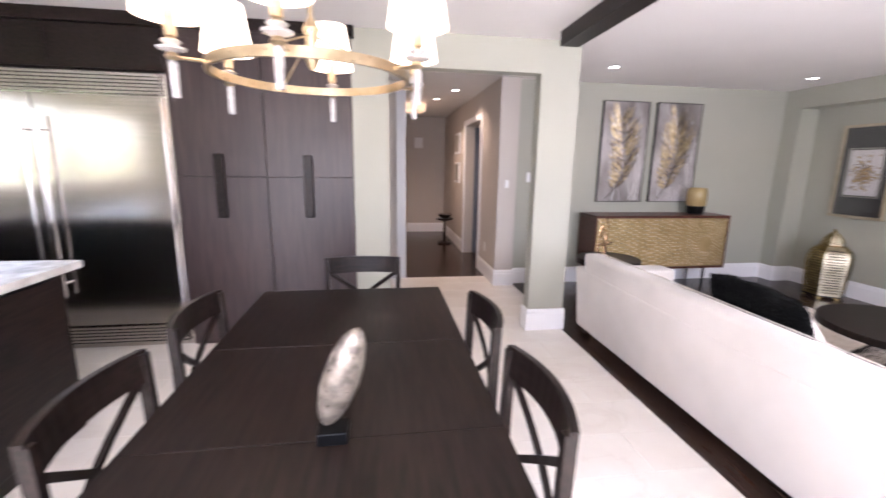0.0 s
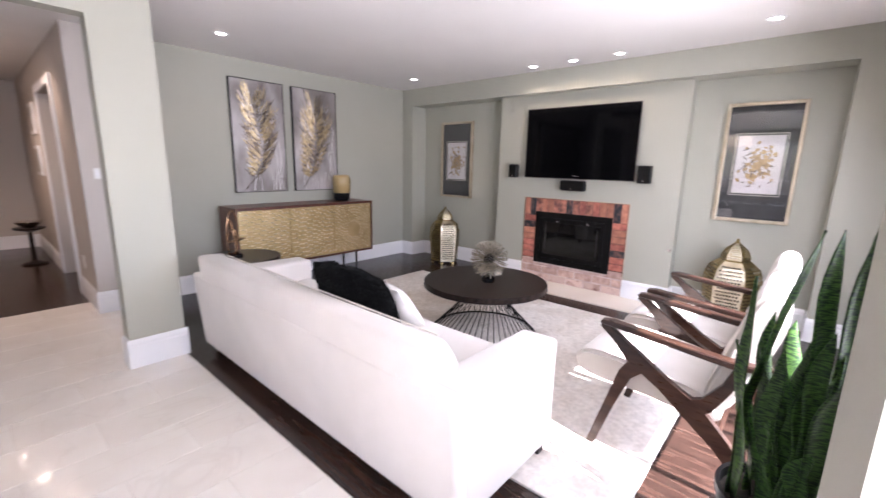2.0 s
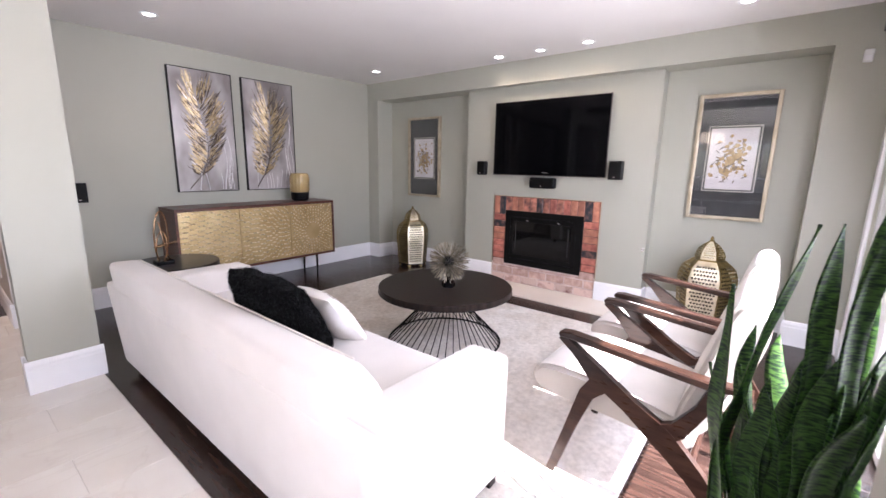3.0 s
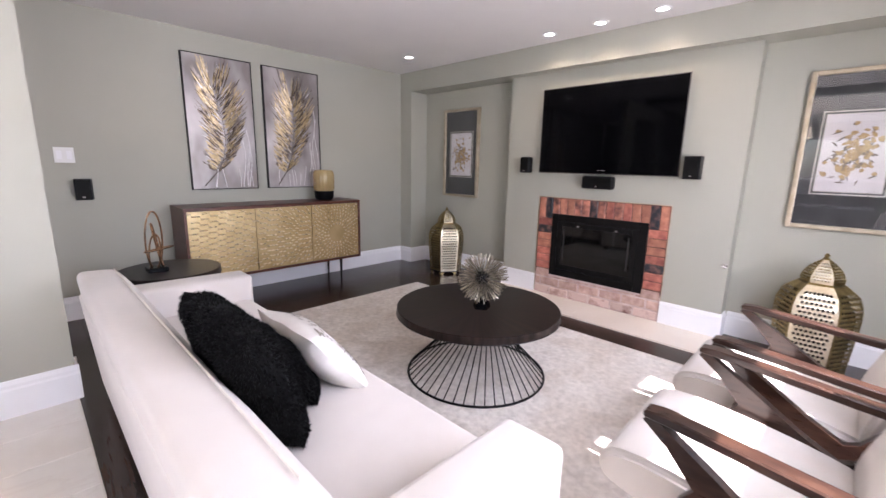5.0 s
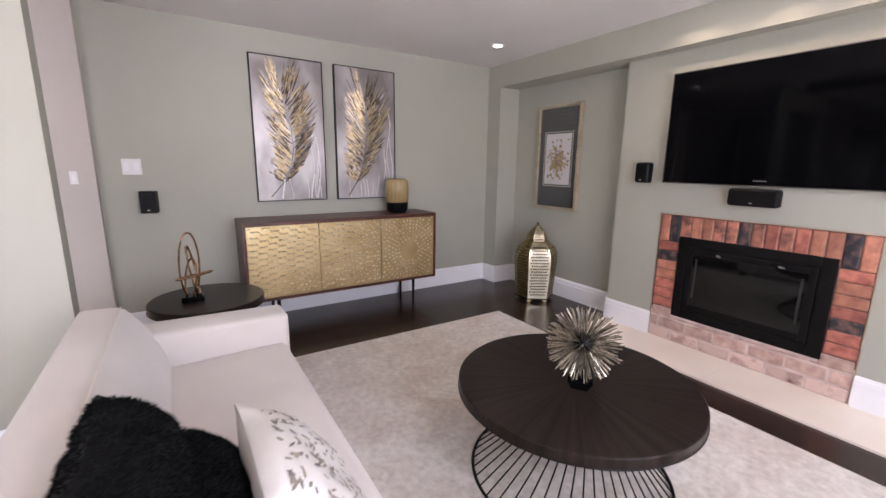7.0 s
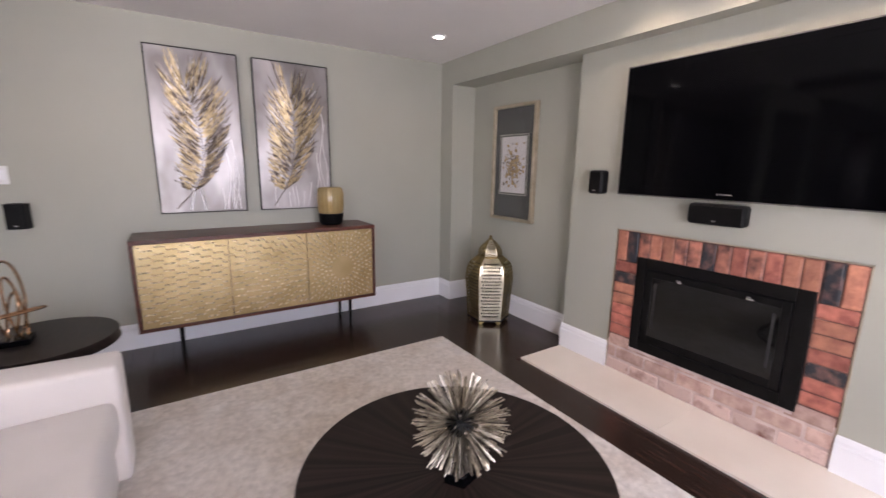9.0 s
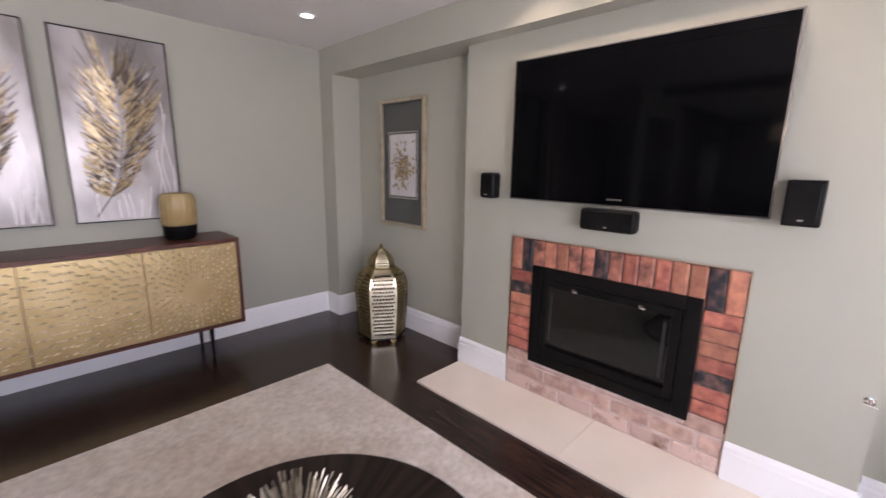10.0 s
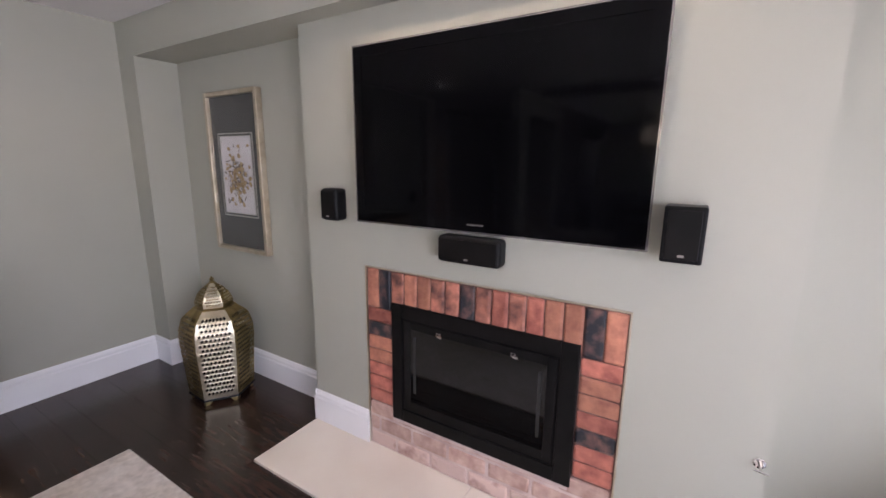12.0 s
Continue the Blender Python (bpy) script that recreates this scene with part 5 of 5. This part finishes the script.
def dining_chair(x, y, rot, label):
    """Faces +x."""
    t = thing("dining_chair", 0, 0, 0, label, "chair", "dining chairs")
    bm = bmesh.new()
    pts = [(-0.20 - 0.045 * (1 - (k / 5 - 1) ** 2), -0.215 + 0.43 * k / 10, 0.862) for k in range(11)]
    ribbon(bm, pts, [0.095] * 11, 0.022, (1, 0, 0.1))
    objs = [part("top_rail", bm, M["espresso"], None, "curved dark top rail")]
    for sy in (-0.205, 0.205):
        bm = bmesh.new()
        ribbon(bm, [(-0.20, sy, 0.90), (-0.19, sy, 0.60), (-0.175, sy, 0.44), (-0.20, sy, 0.0)], [0.030, 0.034, 0.038, 0.028], 0.024, (0, 1, 0))
        objs.append(part("leg", bm, M["espresso"], None, "rear leg and back post"))
        bm = bmesh.new()
        rod(bm, (0.19, sy * 0.95, 0.43), (0.20, sy * 0.95, 0.0), 0.02, 4, 0.014)
        objs.append(part("leg", bm, M["espresso"], None))
        bm = bmesh.new()
        pp = [(-0.21 - 0.02 * math.sin(math.pi * k / 6), sy * 0.93 - sy * 1.86 * k / 6, 0.815 - 0.285 * k / 6) for k in range(7)]
        ribbon(bm, pp, [0.022] * 7, 0.014, (1, 0, 0))
        objs.append(part("cross_bar", bm, M["espresso"], None))
    bm = bmesh.new()
    ribbon(bm, [(-0.185, -0.2, 0.52), (-0.20, 0, 0.52), (-0.185, 0.2, 0.52)], [0.03] * 3, 0.016, (1, 0, 0))
    objs.append(part("lower_rail", bm, M["espresso"], None))
    bm = bmesh.new()
    box(bm, -0.20, 0.23, -0.225, 0.225, 0.425, 0.465, bevel=0.015)
    objs.append(part("seat", bm, M["espresso"], None, "dark wooden seat"))
    for o in objs:
        o.parent = t
    t.matrix_basis = pose(x, y, 0, 0, 0, rot)
    return t


dc = dining_chair(-0.965, 0.065, 180, "dark dining chair with a crossed back tucked under the table")
tg = thing("paper_tag", -0.72, 0.43, 0.78, "small white paper tag hanging from a dining chair", "tag")
slab("card", (-0.722, -0.720, 0.425, 0.465, 0.70, 0.775), M["paper"], tg)
bm = bmesh.new()
rod(bm, (-0.721, 0.445, 0.775), (-0.735, 0.445, 0.83), 0.001, 4)
part("string", bm, M["paper"], tg)
copy_thing(dc, pose(-0.965, 0.635, 0, 0, 0, 180))
copy_thing(dc, pose(-1.65, 0.16, 0, 0, 0, 0))
copy_thing(dc, pose(-1.65, 0.75, 0, 0, 0, 0))
copy_thing(dc, pose(-1.265, 1.35, 0, 0, 0, -90))

vs_ = thing("table_ornament", -1.28, 0.33, 0.76, "silvery textured oval ornament on a dark stand on the table", "ornament")
bm = bmesh.new()
box(bm, -1.32, -1.245, 0.07, 0.14, 0.76, 0.795, bevel=0.004)
part("stand", bm, M["black"], vs_, "small dark stand")
bm = bmesh.new()
bmesh.ops.create_uvsphere(bm, u_segments=32, v_segments=24, radius=1, matrix=Matrix.Translation((-1.258, 0.11, 0.925)) @ Matrix.Rotation(radians(19), 4, 'Y') @ Matrix.Diagonal((0.047, 0.030, 0.137, 1)))
for v in bm.verts:
    v.co += noise.noise_vector(v.co * 40) * 0.003
part("oval_disc", bm, M["ivory"], vs_, "silvery oval disc", smooth=True)

# chandelier
cl = thing("chandelier", -1.36, 0.86, 1.78, "ring chandelier with cream shades and crystal drops, lit", "chandelier")
CXC, CYC, CZC, CR = -1.395, 0.80, 1.765, 0.345
bm = bmesh.new()
turn(bm, [(CR - 0.006, CZC - 0.016), (CR + 0.006, CZC - 0.016), (CR + 0.006, CZC + 0.016), (CR - 0.006, CZC + 0.016), (CR - 0.006, CZC - 0.016)], 64, cap=False, cx=CXC, cy=CYC)
part("ring", bm, M["ringgold"], cl, "antique gold ring", smooth=True)
for k in range(6):
    a = 2 * math.pi * k / 6 + 0.471
    x, y = CXC + (CR + 0.09) * math.cos(a), CYC + (CR + 0.09) * math.sin(a)
    bm = bmesh.new()
    rod(bm, (CXC + CR * math.cos(a), CYC + CR * math.sin(a), CZC), (x, y, CZC), 0.006)
    turn(bm, [(0.012, CZC - 0.01), (0.022, CZC), (0.014, CZC + 0.012), (0.010, CZC + 0.055), (0.017, CZC + 0.06), (0.017, CZC + 0.13)], 14, cx=x, cy=y)
    part("arm", bm, M["ringgold"], cl, "gold arm and candle cup")
    bm = bmesh.new()
    turn(bm, [(0.012, CZC - 0.12), (0.014, CZC - 0.02), (0.009, CZC - 0.01)], 6, cx=x, cy=y)
    part("crystal_drop", bm, M["crystal"], cl, "clear crystal drop", smooth=False)
    bm = bmesh.new()
    turn(bm, [(0.014, CZC + 0.012), (0.040, CZC + 0.020), (0.042, CZC + 0.026), (0.014, CZC + 0.022), (0.020, CZC + 0.034), (0.030, CZC + 0.044), (0.014, CZC + 0.054)], 16, cx=x, cy=y)
    part("bobeche", bm, M["crystal"], cl, "clear glass drip dish", smooth=True)
    bm = bmesh.new()
    turn(bm, [(0.098, CZC + 0.115), (0.068, CZC + 0.30)], 28, cap=False, cx=x, cy=y)
    part("shade", bm, M["shade"], cl, "cream fabric shade, lit", smooth=True)
bm = bmesh.new()
rod(bm, (CXC, CYC, CZC + 0.05), (CXC, CYC, CEIL), 0.009, 10)
turn(bm, [(0.01, CZC + 0.02), (0.03, CZC + 0.06), (0.018, CZC + 0.10), (0.03, CZC + 0.16), (0.01, CZC + 0.2)], 16, cx=CXC, cy=CYC)
turn(bm, [(0.07, CEIL - 0.02), (0.07, CEIL - 0.001)], 24, cx=CXC, cy=CYC)
for k in range(3):
    a = 2 * math.pi * k / 3
    rod(bm, (CXC, CYC, CZC + 0.14), (CXC + CR * math.cos(a), CYC + CR * math.sin(a), CZC), 0.004)
part("stem", bm, M["ringgold"], cl, "gold stem and canopy")

# kitchen
ti = thing("tall_cabinet", -2.01, 2.8, 0, "tall dark wood pantry cabinet with two doors", "cabinet")
slab("body", (-2.655, -1.364, 2.520, 3.15, 0, 2.36), M["cabinet"], ti)
for a, b, hx in ((-2.653, -2.012, -2.33), (-2.008, -1.366, -1.69)):
    d = slab("door", (a, b, 2.498, 2.518, 0.10, 1.34), M["cabinet"], ti, "dark wood door", bevel=0.002)
    slab("upper_door", (a, b, 2.498, 2.518, 1.344, 2.30), M["cabinet"], ti, "dark wood door", bevel=0.002)
    slab("handle", (hx - 0.05, hx + 0.02, 2.466, 2.498, 1.03, 1.51), M["espresso"], ti, "long dark recessed handle", bevel=0.008)
slab("crown", (-5.0, -1.340, 2.46, 3.15, 2.36, CEIL), M["espresso"], None, "dark crown moulding over the kitchen cabinets", category="moulding")
uc = thing("upper_cabinet", -3.6, 2.8, 2.1, "dark wood cabinet over the refrigerator", "cabinet")
slab("body", (-5.0, -2.657, 2.515, 3.15, 2.07, 2.36), M["espresso"], uc)
for a, b in ((-4.10, -3.385), (-3.381, -2.66)):
    slab("door", (a, b, 2.496, 2.513, 2.074, 2.356), M["espresso"], uc, "flat dark door", bevel=0.002)
fr = thing("refrigerator", -3.2, 2.8, 0, "wide stainless steel refrigerator with two doors", "refrigerator")
slab("body", (-4.10, -2.665, 2.54, 3.15, 0, 2.06), M["steel"], fr)
for a, b in ((-4.09, -3.53), (-3.522, -2.70)):
    slab("door", (a, b, 2.49, 2.538, 0.20, 1.90), M["steel"], fr, "brushed stainless door", bevel=0.006)
for x in (-3.58, -3.47):
    bm = bmesh.new()
    rod(bm, (x, 2.435, 0.45), (x, 2.435, 1.75), 0.014, 12)
    rod(bm, (x, 2.49, 0.55), (x, 2.435, 0.55), 0.008)
    rod(bm, (x, 2.49, 1.65), (x, 2.435, 1.65), 0.008)
    part("handle", bm, M["chrome"], fr, "long tubular steel handle", smooth=True)
for k in range(6):
    slab("top_vent_slat", (-4.09, -2.70, 2.500, 2.536, 1.912 + k * 0.024, 1.930 + k * 0.024), M["steel"], fr, bevel=0.003)
for k in range(6):
    slab("toe_grille_slat", (-4.09, -2.70, 2.505, 2.536, 0.03 + k * 0.026, 0.046 + k * 0.026), M["steel"], fr)
il = thing("kitchen_island", -3.4, 0.3, 0, "dark wood kitchen island", "kitchen island")
slab("body", (-4.3, -2.80, -1.2, 1.47, 0, 0.885), M["espresso"], il)
for k in range(4):
    slab("end_panel", (-2.798, -2.782, -1.18 + k * 0.66, -1.18 + k * 0.66 + 0.64, 0.08, 0.86), M["espresso"], il, "flat dark panel", bevel=0.003)
slab("island_worktop", (-4.35, -2.74, -1.25, 1.55, 0.885, 0.925), M["granite"], None, "pale grey granite worktop on the island", category="worktop", bevel=0.006)

# hall things
hsw = thing("hall_switch", 0.33, 3.93, 1.25, "small white wall switch at the hall corner", "switch")
slab("plate", (0.300, 0.345, 3.924, 3.930, 1.20, 1.29), M["plastic"], hsw, bevel=0.002)
slab("rocker", (0.313, 0.332, 3.920, 3.925, 1.222, 1.268), M["white"], hsw, bevel=0.001)
hou = thing("hall_outlet", 0.215, 4.45, 0.35, "white wall outlet low on the hall wall", "outlet")
slab("plate", (0.209, 0.215, 4.41, 4.49, 0.33, 0.45), M["plastic"], hou, bevel=0.002)
chime = thing("door_chime", -0.35, 8.2, 1.9, "white door chime box on the far hall wall", "chime")
slab("housing", (-0.44, -0.26, 8.15, 8.20, 1.80, 2.02), M["plastic"], chime, bevel=0.01)
hl = thing("hall_ceiling_lamp", -0.62, 6.1, 2.3, "cream drum ceiling lamp in the hall, lit", "ceiling lamp")
bm = bmesh.new()
turn(bm, [(0.15, 2.28), (0.19, 2.30), (0.20, 2.40), (0.19, 2.41)], 32, cx=-0.62, cy=6.1)
part("shade", bm, M["hallshade"], hl, "cream glass shade", smooth=True)
bm = bmesh.new()
turn(bm, [(0.10, 2.41), (0.10, CEIL - 0.001)], 24, cx=-0.62, cy=6.1)
part("canopy", bm, M["blackmetal"], hl, "dark metal canopy")
hd = tagged(new("door_1"), "tan wooden door at the end of the hall", "", "", "structure")
hd.matrix_basis = pose(-0.86, 7.5, 0)
slab("leaf", (-0.878, -0.840, 7.05, 7.95, 0.005, 2.04), M["tandoor"], hd, bevel=0.003)
bm = bmesh.new()
for d in [(6.97, 7.05, 0, 2.12), (7.95, 8.03, 0, 2.12), (7.05, 7.95, 2.04, 2.12)]:
    box(bm, -0.879, -0.835, *d)
part("casing", bm, M["white"], hd)
slab("far_leaf", (-0.86, -0.60, 8.165, 8.20, 0.0, 2.06), M["tandoor"], hd, "tan wooden door")
hc = tagged(new("door_2"), "white cased doorway with a blue-grey door", "", "", "structure")
hc.matrix_basis = pose(0.2, 5.4, 0)
bm = bmesh.new()
for d in [(4.76, 4.84, 0, 2.15), (5.90, 5.98, 0, 2.15), (4.84, 5.90, 2.07, 2.15)]:
    box(bm, 0.195, 0.214, *d, bevel=0.004)
part("casing", bm, M["white"], hc, "white moulded casing")
slab("leaf", (0.36, 1.15, 5.86, 5.895, 0.005, 2.05), M["bluedoor"], hc, "blue-grey door standing open", bevel=0.003)
hs = thing("hall_stool", 0.02, 6.75, 0, "small dark pedestal table with a silver bowl in the hall", "table")
bm = bmesh.new()
turn(bm, [(0.13, 0), (0.13, 0.02), (0.03, 0.05), (0.02, 0.42), (0.15, 0.46), (0.16, 0.48)], 20, cx=0.02, cy=6.75)
part("pedestal", bm, M["espresso"], hs, smooth=True)
bw = thing("silver_bowl", 0.02, 6.75, 0.48, "silver bowl on the small hall table", "bowl")
bm = bmesh.new()
turn(bm, [(0.05, 0.48), (0.12, 0.53), (0.14, 0.56), (0.132, 0.56), (0.10, 0.53)], 24, cx=0.02, cy=6.75)
part("dish", bm, M["chrome"], bw, smooth=True)
for z in (1.15, 1.65):
    hp = thing("hall_picture", 0.2, 6.6, z, "small white-framed picture on the hall wall", "picture", "hall pictures")
    slab("frame", (0.19, 0.214, 6.35, 6.80, z, z + 0.36), M["white"], hp, bevel=0.003)
    slab("print", (0.187, 0.190, 6.39, 6.76, z + 0.04, z + 0.32), M["silver"], hp)

# floor pieces
rf = random.Random(31)
pw = 0.127
for i in range(int(math.ceil((4.28 - 0.462) / pw))):
    xa = 0.462 + i * pw
    xb = min(xa + pw, RX)
    y = -1.2 - rf.uniform(0, 1.2)
    while y < 4.0:
        ye = y + rf.uniform(1.0, 1.9)
        a, b = max(y, -1.20), min(ye, 4.012)
        cuts = [(a, b)]
        if xb > 3.695:
            cuts = [c for c in ((a, min(b, 0.235)), (max(a, 2.34), b)) if c[1] - c[0] > 0.02]
        for c0, c1 in cuts:
            if c1 - c0 < 0.03:
                continue
            xe = min(xb, 3.693) if xa < 3.695 < xb and c0 >= 0.235 and c1 <= 2.34 else xb
            bm = bmesh.new()
            box(bm, xa + 0.0006, xe - 0.0006, c0 + 0.0006, c1 - 0.0006, -0.012, 0.0)
            part("plank", bm, M["wood"], floor_wood)
        y = ye
for i in range(12):
    xa = -1.0 + i * pw
    for y0, y1 in ((4.385, 5.7), (5.7, 7.0), (7.0, 8.2)):
        bm = bmesh.new()
        box(bm, xa + 0.0006, xa + pw - 0.0006, y0, y1 - 0.001, -0.012, 0.0)
        part("plank", bm, M["wood"], floor_wood)
halves = {}
for j in range(25):
    y0 = 4.38 - (j + 1) * 0.305
    if y0 < -2.9:
        continue
    x1 = 0.457
    first = True
    while x1 > -5.0:
        wide = 0.305 if first and j % 2 else 0.61
        first = False
        if wide not in halves:
            bm = bmesh.new()
            box(bm, 0.0012, wide - 0.0012, 0.0012, 0.3038, -0.006, 0.0, bevel=0.0008, seg=1)
            o = part("tile", bm, M["marble"], None)
            halves[wide] = o.data
        else:
            o = new("tile", halves[wide])
        o.parent = floor_tile
        o.matrix_basis = pose(x1 - wide, y0, 0)
        x1 -= wide
hearth = tagged(new("hearth"), "cream marble hearth flush with the dark floor", "", "", "structure")
slab("hearth_slab", (3.695, BX + 0.003, 0.235, 1.286, -0.012, 0.0035), M["hearth"], hearth, bevel=0.001)
slab("hearth_slab", (3.695, BX + 0.003, 1.288, 2.340, -0.012, 0.0035), M["hearth"], hearth, bevel=0.001)
